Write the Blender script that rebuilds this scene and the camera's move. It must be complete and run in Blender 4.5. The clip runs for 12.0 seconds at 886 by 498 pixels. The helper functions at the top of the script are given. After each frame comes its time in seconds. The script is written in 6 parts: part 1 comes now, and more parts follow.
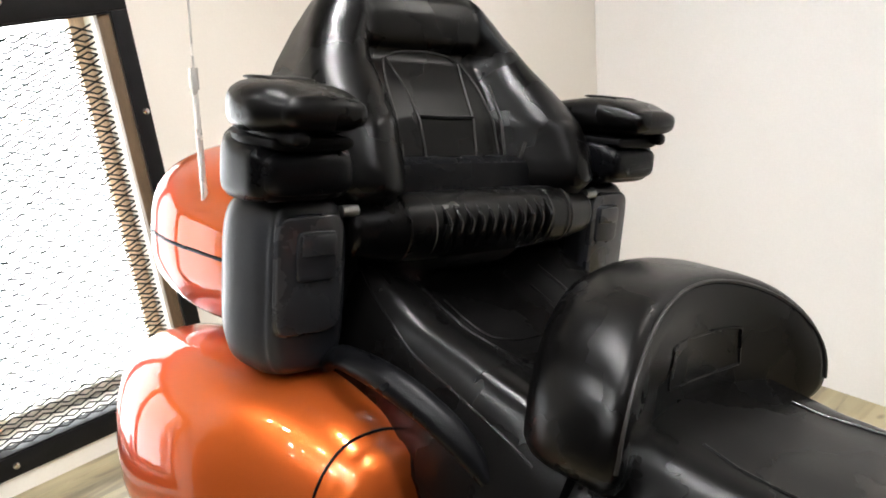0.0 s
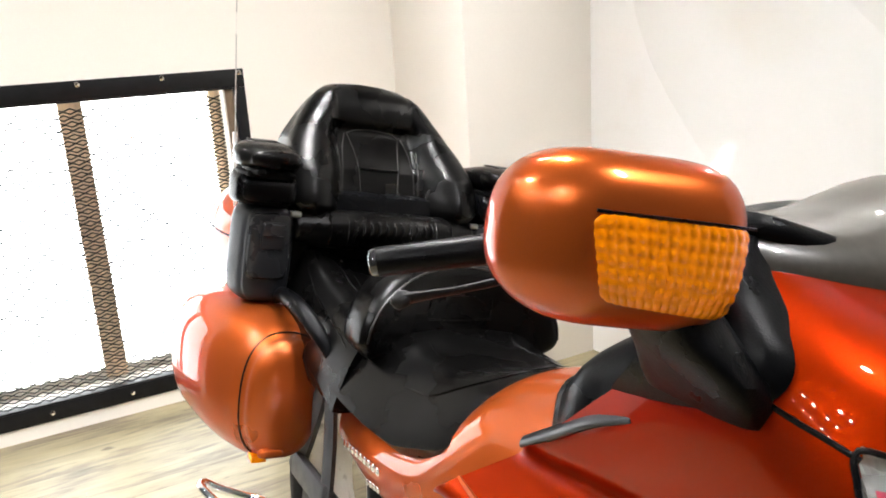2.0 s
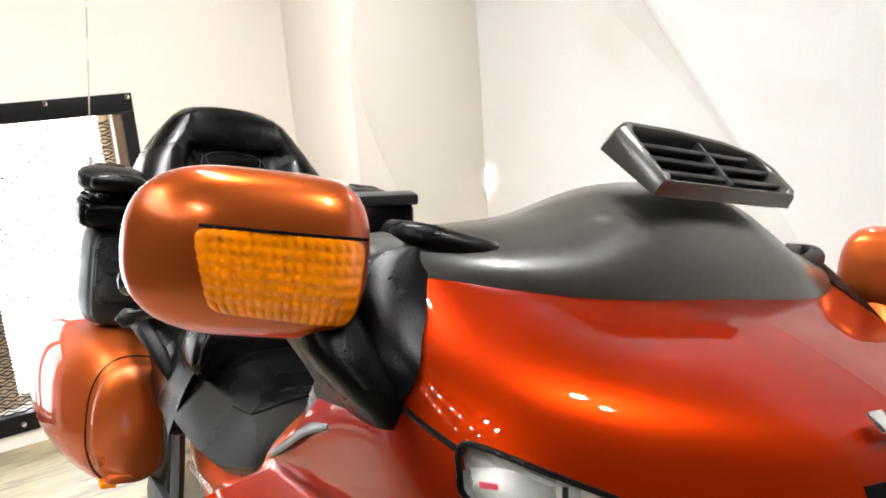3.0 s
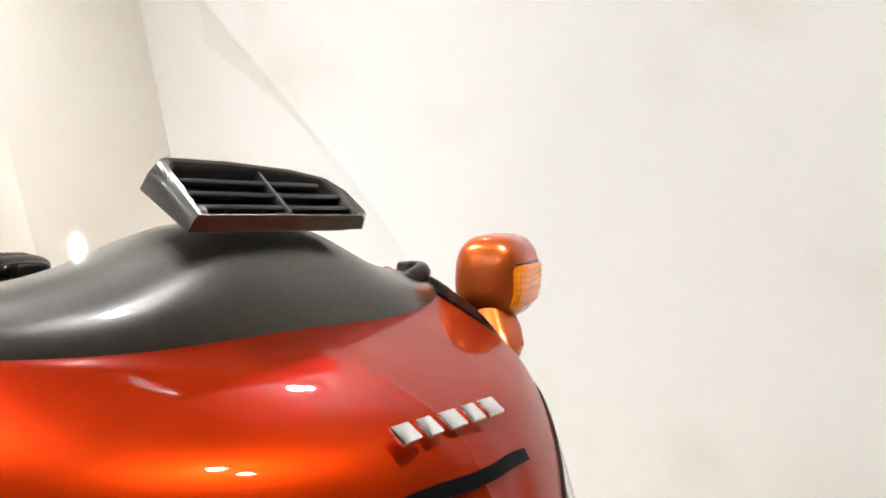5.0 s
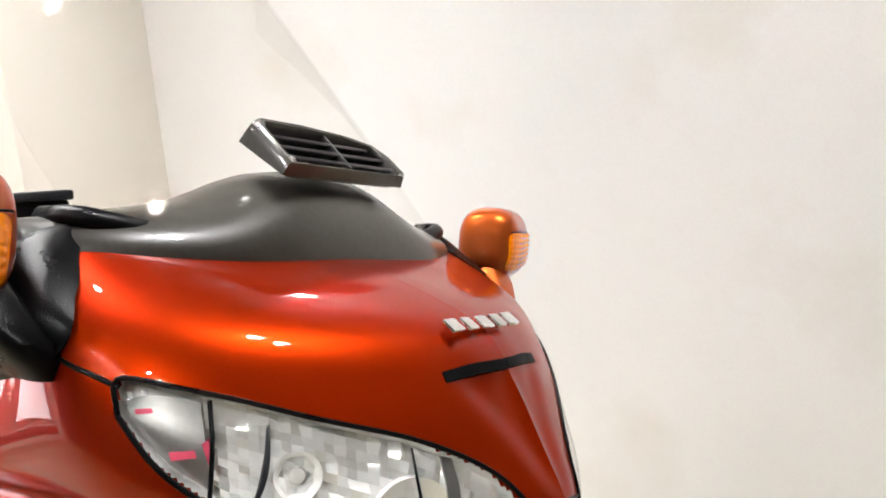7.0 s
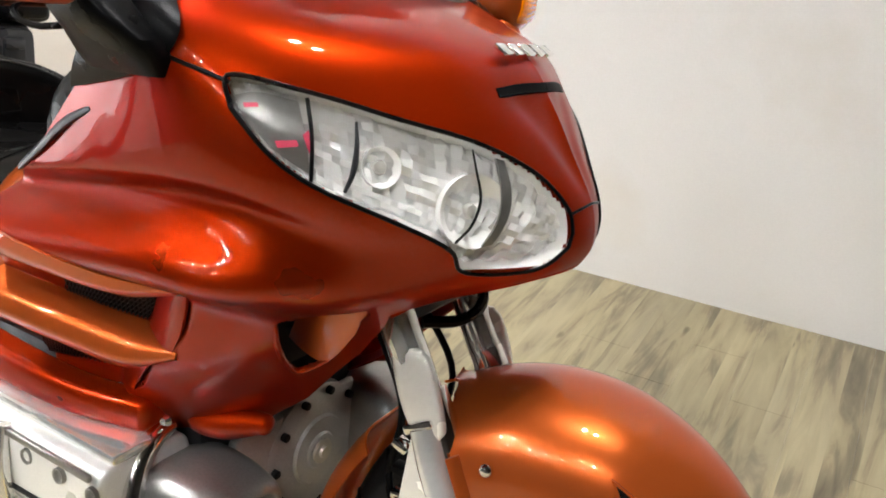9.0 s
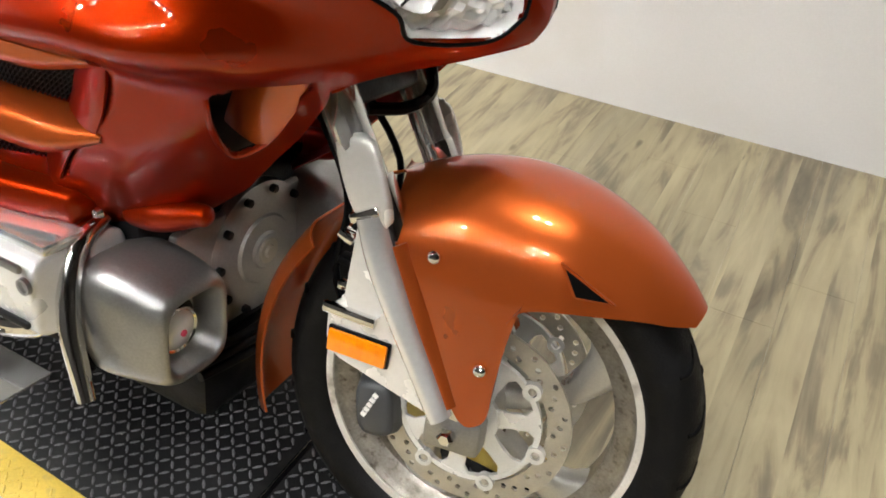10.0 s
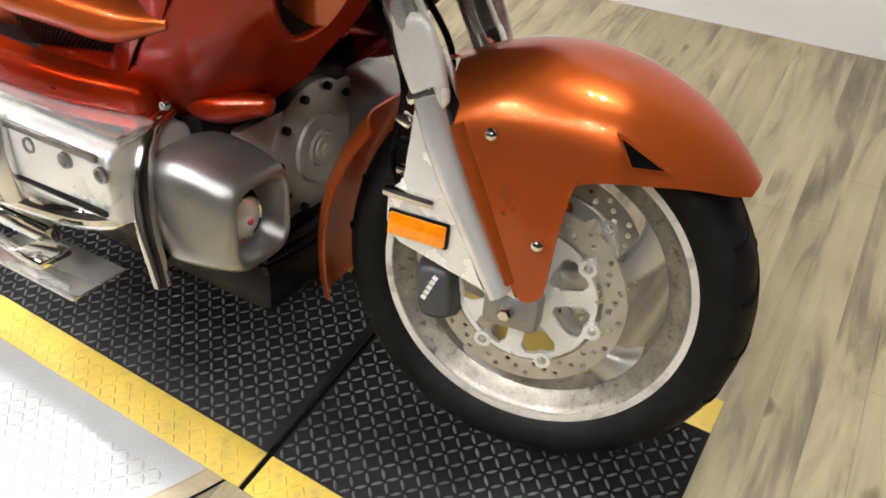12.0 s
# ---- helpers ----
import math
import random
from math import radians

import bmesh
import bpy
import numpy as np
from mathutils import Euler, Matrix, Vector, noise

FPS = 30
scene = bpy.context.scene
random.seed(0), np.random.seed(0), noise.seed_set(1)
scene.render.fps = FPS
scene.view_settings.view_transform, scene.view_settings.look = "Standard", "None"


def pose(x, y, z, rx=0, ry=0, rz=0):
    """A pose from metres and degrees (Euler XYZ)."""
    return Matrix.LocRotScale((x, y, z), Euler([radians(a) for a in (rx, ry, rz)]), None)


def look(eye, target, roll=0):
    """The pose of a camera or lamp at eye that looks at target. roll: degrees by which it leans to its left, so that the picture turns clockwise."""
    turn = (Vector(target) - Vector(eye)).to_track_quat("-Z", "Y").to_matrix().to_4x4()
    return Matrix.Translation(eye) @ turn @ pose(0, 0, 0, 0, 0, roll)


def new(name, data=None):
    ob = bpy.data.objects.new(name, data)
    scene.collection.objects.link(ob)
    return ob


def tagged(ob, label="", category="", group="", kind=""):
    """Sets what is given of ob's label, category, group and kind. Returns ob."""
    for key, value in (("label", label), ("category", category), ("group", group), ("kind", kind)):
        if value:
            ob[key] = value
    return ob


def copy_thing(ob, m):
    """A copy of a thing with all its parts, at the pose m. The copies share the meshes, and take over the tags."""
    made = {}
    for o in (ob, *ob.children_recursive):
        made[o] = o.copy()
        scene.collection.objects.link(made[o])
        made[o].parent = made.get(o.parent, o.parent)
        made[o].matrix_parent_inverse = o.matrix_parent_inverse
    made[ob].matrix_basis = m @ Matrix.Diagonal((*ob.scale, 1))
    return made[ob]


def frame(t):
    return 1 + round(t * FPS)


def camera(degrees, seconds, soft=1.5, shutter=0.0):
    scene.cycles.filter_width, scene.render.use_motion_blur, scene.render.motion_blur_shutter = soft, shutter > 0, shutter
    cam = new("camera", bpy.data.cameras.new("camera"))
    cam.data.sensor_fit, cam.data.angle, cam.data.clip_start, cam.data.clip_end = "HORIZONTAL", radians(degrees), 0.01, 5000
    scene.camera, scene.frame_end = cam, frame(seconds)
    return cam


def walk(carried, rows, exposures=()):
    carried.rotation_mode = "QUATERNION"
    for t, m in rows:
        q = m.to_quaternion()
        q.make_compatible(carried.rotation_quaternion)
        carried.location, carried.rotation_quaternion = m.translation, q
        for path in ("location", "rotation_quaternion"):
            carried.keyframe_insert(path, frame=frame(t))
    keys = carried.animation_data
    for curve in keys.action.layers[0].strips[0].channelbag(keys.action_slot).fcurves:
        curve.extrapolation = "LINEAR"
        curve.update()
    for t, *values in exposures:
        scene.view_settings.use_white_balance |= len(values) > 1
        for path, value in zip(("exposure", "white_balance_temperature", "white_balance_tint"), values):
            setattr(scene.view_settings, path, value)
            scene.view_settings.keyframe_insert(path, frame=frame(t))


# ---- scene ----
from mathutils.bvhtree import BVHTree

cam = camera(59.0, 12.0, soft=1.8)
PATH = [
    (0, (-0.896, -0.530, 1.332), (-2.339, 0.656, 0.617), -6.10),
    (0.5, (-0.616, -0.520, 1.366), (-2.238, 0.475, 0.748), -4.38),
    (1, (-0.361, -0.616, 1.386), (-2.023, 0.393, 0.919), -5.06),
    (1.5, (-0.167, -0.669, 1.399), (-1.811, 0.329, 0.849), -4.98),
    (2, (0.023, -0.568, 1.415), (-1.672, 0.353, 0.888), -3.49),
    (2.5, (0.141, -0.443, 1.404), (-1.552, 0.470, 0.857), -4.15),
    (3, (0.175, -0.375, 1.402), (-1.470, 0.652, 0.914), -4.24),
    (3.5, (0.214, -0.320, 1.409), (-1.337, 0.859, 0.958), -6.75),
    (3.7, (0.223, -0.307, 1.419), (-1.296, 0.910, 0.958), -7.42),
    (5.3, (0.285, -0.193, 1.363), (-0.935, 1.325, 0.908), -7.13),
    (5.5, (0.289, -0.195, 1.362), (-0.939, 1.312, 0.894), -6.67),
    (6, (0.285, -0.204, 1.361), (-0.952, 1.302, 0.913), -6.13),
    (6.5, (0.298, -0.257, 1.365), (-0.984, 1.204, 0.895), -5.85),
    (6.7, (0.333, -0.330, 1.358), (-0.903, 1.182, 0.928), -4.84),
    (8.3, (0.345, -0.656, 1.392), (-0.626, 0.991, 0.804), -3.06),
    (8.5, (0.340, -0.630, 1.382), (-0.660, 0.956, 0.685), -3.17),
    (9, (0.314, -0.616, 1.324), (-0.644, 0.869, 0.387), -1.49),
    (9.5, (0.306, -0.602, 1.281), (-0.546, 0.808, 0.146), 0.53),
    (10, (0.314, -0.606, 1.243), (-0.423, 0.736, -0.044), 0.83),
    (10.5, (0.319, -0.631, 1.205), (-0.344, 0.647, -0.184), 1.45),
    (11, (0.336, -0.672, 1.174), (-0.268, 0.568, -0.275), 1.33),
    (11.5, (0.340, -0.717, 1.181), (-0.264, 0.549, -0.244), 0.81),
    (12, (0.328, -0.685, 1.204), (-0.442, 0.518, -0.195), -3.24),
]
walk(cam, [(t, look(eye, target, roll)) for t, eye, target, roll in PATH], [(0, 0.30), (3, 0.54), (6.7, 0.52), (8.5, 0.42), (9.5, 0.36), (12, 0.36)])

# ---- light ----
world = bpy.data.worlds.new("daylight")
world.use_nodes = True
scene.world = world
_n = world.node_tree.nodes
_sky = _n.new("ShaderNodeTexSky")
_sky.sky_type, _sky.sun_disc = "NISHITA", False
_sky.sun_elevation, _sky.sun_rotation = radians(40), radians(200)
world.node_tree.links.new(_sky.outputs[0], _n["Background"].inputs[0])
_n["Background"].inputs[1].default_value = 0.12


def lamp(name, kind, energy, m, color=(1, 1, 1), **more):
    data = bpy.data.lights.new(name, kind)
    data.energy, data.color = energy, color
    for key, value in more.items():
        setattr(data, key, value)
    ob = new(name, data)
    ob.matrix_world = m
    return ob


lamp("sun", "SUN", 1.0, look((-4, 6, 9), (-3, 0, 0)), (1, 0.97, 0.92), angle=radians(12))
lamp("window_daylight", "AREA", 7, look((-3.42, -0.45, 0.75), (0, -0.3, 0.6)), (0.93, 0.97, 1.0), shape="RECTANGLE", size=1.5, size_y=1.1)

# ---- materials ----
def material(name, base, rough=0.5, metal=0.0, coat=0.0, spots=0.0, scale=8.0, bump=0.0, fine=120.0, dirt=None, spec=0.5, grain=(1, 1, 1), wear=0.0):
    """A procedural surface: two scales of tone, varied roughness, fine relief, and stains of a colour of their own."""
    m = bpy.data.materials.new(name)
    m.use_nodes = True
    t = m.node_tree
    b, link, node = t.nodes["Principled BSDF"], t.links.new, t.nodes.new
    b.inputs["Metallic"].default_value, b.inputs["Coat Weight"].default_value = metal, coat
    b.inputs["Coat Roughness"].default_value, b.inputs["Specular IOR Level"].default_value = 0.03, spec
    place = node("ShaderNodeTexCoord")
    turn = node("ShaderNodeMapping")
    turn.inputs["Scale"].default_value = grain
    link(place.outputs["Object"], turn.inputs["Vector"])

    def noisy(size, detail=4.0):
        n = node("ShaderNodeTexNoise")
        n.inputs["Scale"].default_value, n.inputs["Detail"].default_value = size, detail
        link(turn.outputs["Vector"], n.inputs["Vector"])
        return n.outputs["Fac"]

    def ramp(fac, low, high, a, c):
        r = node("ShaderNodeMapRange")
        r.inputs[1].default_value, r.inputs[2].default_value, r.inputs[3].default_value, r.inputs[4].default_value = low, high, a, c
        link(fac, r.inputs[0])
        return r.outputs[0]

    big, small = noisy(scale), noisy(fine, 2.0)
    tone = ramp(big, 0.3, 0.7, 1 - spots, 1 + spots)
    mul = node("ShaderNodeMath")
    mul.operation = "MULTIPLY"
    link(tone, mul.inputs[0])
    link(ramp(small, 0.3, 0.7, 1 - spots * 0.5, 1 + spots * 0.5), mul.inputs[1])
    out = mul.outputs[0]
    hue = node("ShaderNodeHueSaturation")
    hue.inputs["Color"].default_value = (*base, 1)
    link(out, hue.inputs["Value"])
    colour = hue.outputs["Color"]
    if dirt:
        mix = node("ShaderNodeMix")
        mix.data_type = "RGBA"
        mix.inputs["B"].default_value = (*dirt, 1)
        link(ramp(noisy(scale * 2.7, 6.0), 0.56, 0.74, 0, 0.75), mix.inputs["Factor"])
        link(colour, mix.inputs["A"])
        colour = mix.outputs["Result"]
    link(colour, b.inputs["Base Color"])
    link(ramp(noisy(scale * 1.7), 0.3, 0.7, max(0.02, rough - 0.25 * rough - wear), min(1, rough + 0.25 * rough + wear)), b.inputs["Roughness"])
    if bump:
        bm_ = node("ShaderNodeBump")
        bm_.inputs["Strength"].default_value, bm_.inputs["Distance"].default_value = bump, 0.002
        link(small, bm_.inputs["Height"])
        link(bm_.outputs["Normal"], b.inputs["Normal"])
    return m


def glowing(name, colour, strength):
    m = bpy.data.materials.new(name)
    m.use_nodes = True
    b = m.node_tree.nodes["Principled BSDF"]
    b.inputs["Base Color"].default_value = (*colour, 1)
    b.inputs["Emission Color"].default_value, b.inputs["Emission Strength"].default_value = (*colour, 1), strength
    return m


def glass(name, colour=(1, 1, 1), rough=0.0, least=0.03, most=0.7, power=4.0):
    """Clear sheet: a straight pass, and a mirror that grows towards grazing angles."""
    m = bpy.data.materials.new(name)
    m.use_nodes = True
    t = m.node_tree
    t.nodes.clear()
    out, mix, clear, gloss, face = (t.nodes.new("ShaderNode" + k) for k in ("OutputMaterial", "MixShader", "BsdfTransparent", "BsdfGlossy", "LayerWeight"))
    clear.inputs["Color"].default_value = (*colour, 1)
    gloss.inputs["Roughness"].default_value = rough
    face.inputs["Blend"].default_value = 0.5
    up, span = t.nodes.new("ShaderNodeMath"), t.nodes.new("ShaderNodeMapRange")
    up.operation = "POWER"
    up.inputs[1].default_value = power
    span.inputs[3].default_value, span.inputs[4].default_value = least, most
    t.links.new(face.outputs["Facing"], up.inputs[0])
    t.links.new(up.outputs[0], span.inputs[0])
    t.links.new(span.outputs[0], mix.inputs[0])
    t.links.new(clear.outputs[0], mix.inputs[1])
    t.links.new(gloss.outputs[0], mix.inputs[2])
    t.links.new(mix.outputs[0], out.inputs[0])
    return m


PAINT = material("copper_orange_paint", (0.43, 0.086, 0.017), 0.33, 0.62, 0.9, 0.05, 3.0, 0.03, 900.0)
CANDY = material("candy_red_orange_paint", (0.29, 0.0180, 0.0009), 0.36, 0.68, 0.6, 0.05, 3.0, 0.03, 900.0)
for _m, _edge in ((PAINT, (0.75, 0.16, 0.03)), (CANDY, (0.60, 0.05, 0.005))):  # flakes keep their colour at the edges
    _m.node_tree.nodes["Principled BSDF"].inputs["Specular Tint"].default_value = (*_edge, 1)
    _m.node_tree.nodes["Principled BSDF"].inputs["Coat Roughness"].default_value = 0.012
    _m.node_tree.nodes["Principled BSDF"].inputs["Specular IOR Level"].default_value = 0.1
LEATHER = material("black_leather", (0.0014, 0.0013, 0.0013), 0.27, 0.0, 0.0, 0.1, 5.0, 0.10, 520.0, spec=0.20)
PIPING = material("grey_seat_piping", (0.018, 0.017, 0.016), 0.4, 0.0, 0.0, 0.2, 30.0, 0.1, 300.0)
PLASTIC = material("black_plastic", (0.0022, 0.0023, 0.0028), 0.31, 0.0, 0.0, 0.15, 12.0, 0.2, 500.0, spec=0.12)
PLASTIC_GREY = material("dark_grey_plastic", (0.013, 0.014, 0.017), 0.36, 0.0, 0.0, 0.15, 10.0, 0.15, 500.0, spec=0.4)
# Near-black that paints in shade for hollows, gaps and creases; also some black parts.
GLOSS_BLACK = material("black_parts_and_hollow_shade", (0.002, 0.002, 0.0022), 0.5, 0.0, 0.0, 0.1, 8.0, spec=0.08)
CHROME = material("chrome", (0.82, 0.81, 0.79), 0.06, 1.0, 0.0, 0.06, 14.0, 0.0, wear=0.03)
ALLOY = material("cast_alloy", (0.34, 0.335, 0.32), 0.38, 0.85, 0.0, 0.12, 9.0, 0.15, 260.0)
SILVER = material("silver_paint", (0.78, 0.78, 0.76), 0.33, 0.45, 0.25, 0.08, 7.0, 0.05, 500.0)
RIM_PAINT = material("rim_silver_paint", (0.74, 0.72, 0.67), 0.4, 0.45, 0.1, 0.1, 9.0, 0.1, 300.0, dirt=(0.20, 0.16, 0.12))
SPOKE_PAINT = material("spoke_silver_paint", (0.62, 0.605, 0.57), 0.36, 0.75, 0.1, 0.1, 9.0, 0.1, 300.0)
COVER_ALLOY = material("pale_cover_alloy", (0.45, 0.445, 0.43), 0.45, 0.5, 0.0, 0.12, 9.0, 0.15, 260.0)
STEEL = material("brushed_disc_steel", (0.55, 0.52, 0.45), 0.42, 0.75, 0.0, 0.1, 30.0, 0.2, 400.0)
RUBBER = material("tyre_rubber", (0.005, 0.005, 0.0053), 0.58, 0.0, 0.0, 0.3, 14.0, 0.4, 300.0, dirt=(0.012, 0.0115, 0.011), spec=0.18)
BLACK_METAL = material("black_painted_metal", (0.006, 0.006, 0.007), 0.45, 0.0, 0.0, 0.3, 18.0, 0.3, 200.0, spec=0.25)
SCUFFED_PAINT = material("scuffed_wall_paint", (0.84, 0.83, 0.81), 0.6, 0.0, 0.0, 0.03, 0.7, 0.12, 160.0, dirt=(0.76, 0.72, 0.65))
WHITE_PAINT = material("white_wall_paint", (0.86, 0.825, 0.76), 0.6, 0.0, 0.0, 0.025, 1.1, 0.12, 160.0)
# For walls and ceiling out of view: dark to cut bounce and deepen reflections.
UNSEEN_DARK = material("unseen_wall_dark", (0.035, 0.032, 0.029), 0.7, 0.0, 0.0, 0.08, 1.2, 0.1, 120.0)
# Wood colour made paler so backlit mullions look lit from the room.
MULLION_WOOD = material("mullion_wood_light_in_colour", (0.86, 0.66, 0.46), 0.6, 0.0, 0.0, 0.2, 5.0, 0.4, 60.0, grain=(6, 6, 0.6))
BASE_PAINT = material("cream_baseboard_paint", (0.74, 0.70, 0.62), 0.5, 0.0, 0.0, 0.04, 2.0, 0.1, 200.0)
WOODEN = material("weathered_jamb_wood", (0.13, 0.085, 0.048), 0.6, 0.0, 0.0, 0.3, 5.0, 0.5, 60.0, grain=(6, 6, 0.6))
AMBER = material("amber_lens", (1.0, 0.27, 0.001), 0.06, 0.0, 1.0, 0.10, 60.0, 0.1, 180.0)
PIPING_DARK = material("worn_seat_edge", (0.009, 0.008, 0.007), 0.4, 0.0, 0.0, 0.3, 20.0, 0.2, 300.0)
# Less metallic, pale chromes: bright reflections are put into the base colour.
CHROME_WARM = material("chrome_painted_bright", (0.84, 0.83, 0.80), 0.12, 0.75, 0.0, 0.08, 9.0, 0.05, 200.0, wear=0.04)
RIB_CHROME = material("rib_chrome_painted_bright", (0.88, 0.87, 0.84), 0.10, 0.6, 0.8, 0.06, 9.0)
HEAD_CHROME = material("headlight_reflector", (0.96, 0.955, 0.94), 0.08, 0.22, 1.0, 0.05, 30.0, 0.1, 90.0)
# Brown specks are dirt; the darker base also paints shade inside the wheel.
RIM_DUSTY_SHADED = material("dusty_shaded_wheel_alloy", (0.36, 0.33, 0.28), 0.42, 0.8, 0.1, 0.25, 34.0, 0.2, 260.0, dirt=(0.06, 0.036, 0.020))
# Stands in for chrome on fork and antenna, its bright reflection painted as colour.
PALE_METAL = material("pale_metal_painted_bright", (0.82, 0.80, 0.75), 0.26, 0.35, 0.3, 0.05, 9.0)
LENS_GLASS = glass("lens_glass", (0.97, 0.97, 0.96), 0.0, 0.04, 0.6)
ACRYLIC = glass("clear_acrylic", (0.985, 0.985, 0.98), 0.02, 0.005, 0.35, 6.0)
SMOKE = material("smoky_cover", (0.042, 0.038, 0.031), 0.36, 0.0, 0.6, 0.25, 4.0)
VENT_GREY = material("grey_vent_plastic", (0.075, 0.070, 0.064), 0.22, 0.35, 0.5, 0.12, 12.0)
VENT_DARK = material("dark_vent_plastic", (0.035, 0.032, 0.034), 0.35, 0.0, 0.2, 0.1, 12.0)
WHITE_MARK = material("white_marking", (0.75, 0.74, 0.71), 0.4, spots=0.05)
TRIM_GREY = material("satin_grey_trim", (0.022, 0.023, 0.026), 0.28, 0.0, 0.2, 0.1, 12.0, 0.1, 400.0)
COVER_GREY = material("grey_side_plastic", (0.050, 0.052, 0.055), 0.4, 0.0, 0.0, 0.12, 12.0, 0.15, 400.0)
PINK = material("pink_bulb_glass", (0.75, 0.10, 0.17), 0.15, 0.0, 0.5, 0.1, 30.0)
GLOSSY_END = material("polished_black_metal", (0.05, 0.05, 0.052), 0.18, 0.7, 0.3, 0.1, 12.0)
LOGO_CHROME = material("chrome_badge", (0.9, 0.9, 0.89), 0.12, 1.0)


# ---- mesh kit ----
def curve_through(points, n):
    """n points along a smooth curve through the given ones."""
    p = np.array(points, float)
    k = len(p)
    if k == 2:
        return p[0] + (p[1] - p[0]) * np.linspace(0, 1, n)[:, None]
    e = np.vstack([2 * p[0] - p[1], p, 2 * p[-1] - p[-2]])
    out = []
    for s in np.linspace(0, k - 1, n):
        i = min(int(s), k - 2)
        t = s - i
        a, b, c, d = e[i], e[i + 1], e[i + 2], e[i + 3]
        out.append(0.5 * (2 * b + (c - a) * t + (2 * a - 5 * b + 4 * c - d) * t * t + (3 * b - a - 3 * c + d) * t ** 3))
    return np.array(out)


def part(name, bm, mat, parent, label="", angle=40, recalc=True, kind=""):
    """Links a bmesh as one mesh object under a thing or under a part."""
    if recalc:
        bmesh.ops.recalc_face_normals(bm, faces=bm.faces)
    me = bpy.data.meshes.new(name)
    bm.to_mesh(me)
    bm.free()
    me.materials.append(mat)
    for f in me.polygons:
        f.use_smooth = True
    me.set_sharp_from_angle(angle=radians(angle))
    ob = new(name, me)
    ob.parent = parent
    return tagged(ob, label, kind=kind)


def share(ob, name, parent, m):
    """The same mesh once more, as a part of its own."""
    twin = new(name, ob.data)
    twin.parent = parent
    twin.matrix_local = m
    return twin


def rings(rows, close=True, caps=True):
    """Skin between rows of points."""
    bm = bmesh.new()
    v = [[bm.verts.new(p) for p in row] for row in rows]
    n = len(v[0])
    for a, b in zip(v, v[1:]):
        for i in range(n if close else n - 1):
            j = (i + 1) % n
            try:
                bm.faces.new((a[i], a[j], b[j], b[i]))
            except ValueError:
                pass
    if caps and close:
        bm.faces.new(v[0][::-1])
        bm.faces.new(v[-1])
    return bm


def merge(bm, other):
    me = bpy.data.meshes.new("join")
    other.to_mesh(me)
    other.free()
    bm.from_mesh(me)
    bpy.data.meshes.remove(me)
    return bm


def loop(n, hy, hz, p=2.5):
    """A rounded rectangle of n points; p 2 is an ellipse, higher is squarer."""
    out = []
    for k in range(n):
        a = 2 * math.pi * k / n
        c, s = math.cos(a), math.sin(a)
        out.append((hy * math.copysign(abs(c) ** (2 / p), c), hz * math.copysign(abs(s) ** (2 / p), s)))
    return out


def body(secs, n=28, steps=28, axis="x", p=2.6, ends=0.35):
    """A soft solid through sections (position, centre a, centre b, half a, half b) along an axis, with rounded ends."""
    c = curve_through(secs, steps)
    rows = []
    first, last = c[0].copy(), c[-1].copy()
    d0 = ends * min(first[3], first[4])
    d1 = ends * min(last[3], last[4])
    sign = 1 if c[-1][0] > c[0][0] else -1
    lead, tail = [], []
    for k in (0.0, 0.35, 0.65, 0.88):
        q = math.sqrt(1 - (1 - k) ** 2)
        g = first.copy()
        g[0] -= sign * d0 * (1 - k)
        g[3:] = g[3:] - d0 * (1 - q)
        lead.append(g)
        g = last.copy()
        g[0] += sign * d1 * (1 - k)
        g[3:] = g[3:] - d1 * (1 - q)
        tail.append(g)
    for s in lead + list(c) + tail[::-1]:
        row = []
        for a, b in loop(n, max(s[3], 1e-4), max(s[4], 1e-4), p):
            a, b = a + s[1], b + s[2]
            row.append({"x": (s[0], a, b), "y": (a, s[0], b), "z": (a, b, s[0])}[axis])
        rows.append(row)
    return rings(rows)


def tube(points, r, n=10, steps=24, flat=1.0):
    """A round bar along a smooth curve."""
    c = curve_through(points, steps) if steps else np.array(points, float)
    rows = []
    rad = np.interp(np.linspace(0, 1, len(c)), np.linspace(0, 1, len(r)), r) if isinstance(r, (list, tuple)) else [r] * len(c)
    side = None
    for i, q in enumerate(c):
        d = Vector(c[min(i + 1, len(c) - 1)] - c[max(i - 1, 0)]).normalized()
        if side is None:
            side = d.orthogonal().normalized()
        side = (side - d * side.dot(d)).normalized()
        up = d.cross(side)
        rows.append([Vector(q) + float(rad[i]) * (math.cos(2 * math.pi * k / n) * side + flat * math.sin(2 * math.pi * k / n) * up) for k in range(n)])
    return rings(rows)


def box(lo, hi, bevel=0.0, m=None, seg=2):
    bm = bmesh.new()
    bmesh.ops.create_cube(bm, size=1.0)
    s = [h - l for l, h in zip(lo, hi)]
    bmesh.ops.transform(bm, matrix=Matrix.Translation([(l + h) / 2 for l, h in zip(lo, hi)]) @ Matrix.Diagonal((*s, 1)), verts=bm.verts)
    if bevel:
        bmesh.ops.bevel(bm, geom=list(bm.edges), offset=bevel, segments=seg, affect="EDGES", profile=0.5)
    if m is not None:
        bmesh.ops.transform(bm, matrix=m, verts=bm.verts)
    return bm


def moved(bm, m):
    bmesh.ops.transform(bm, matrix=m, verts=bm.verts)
    return bm


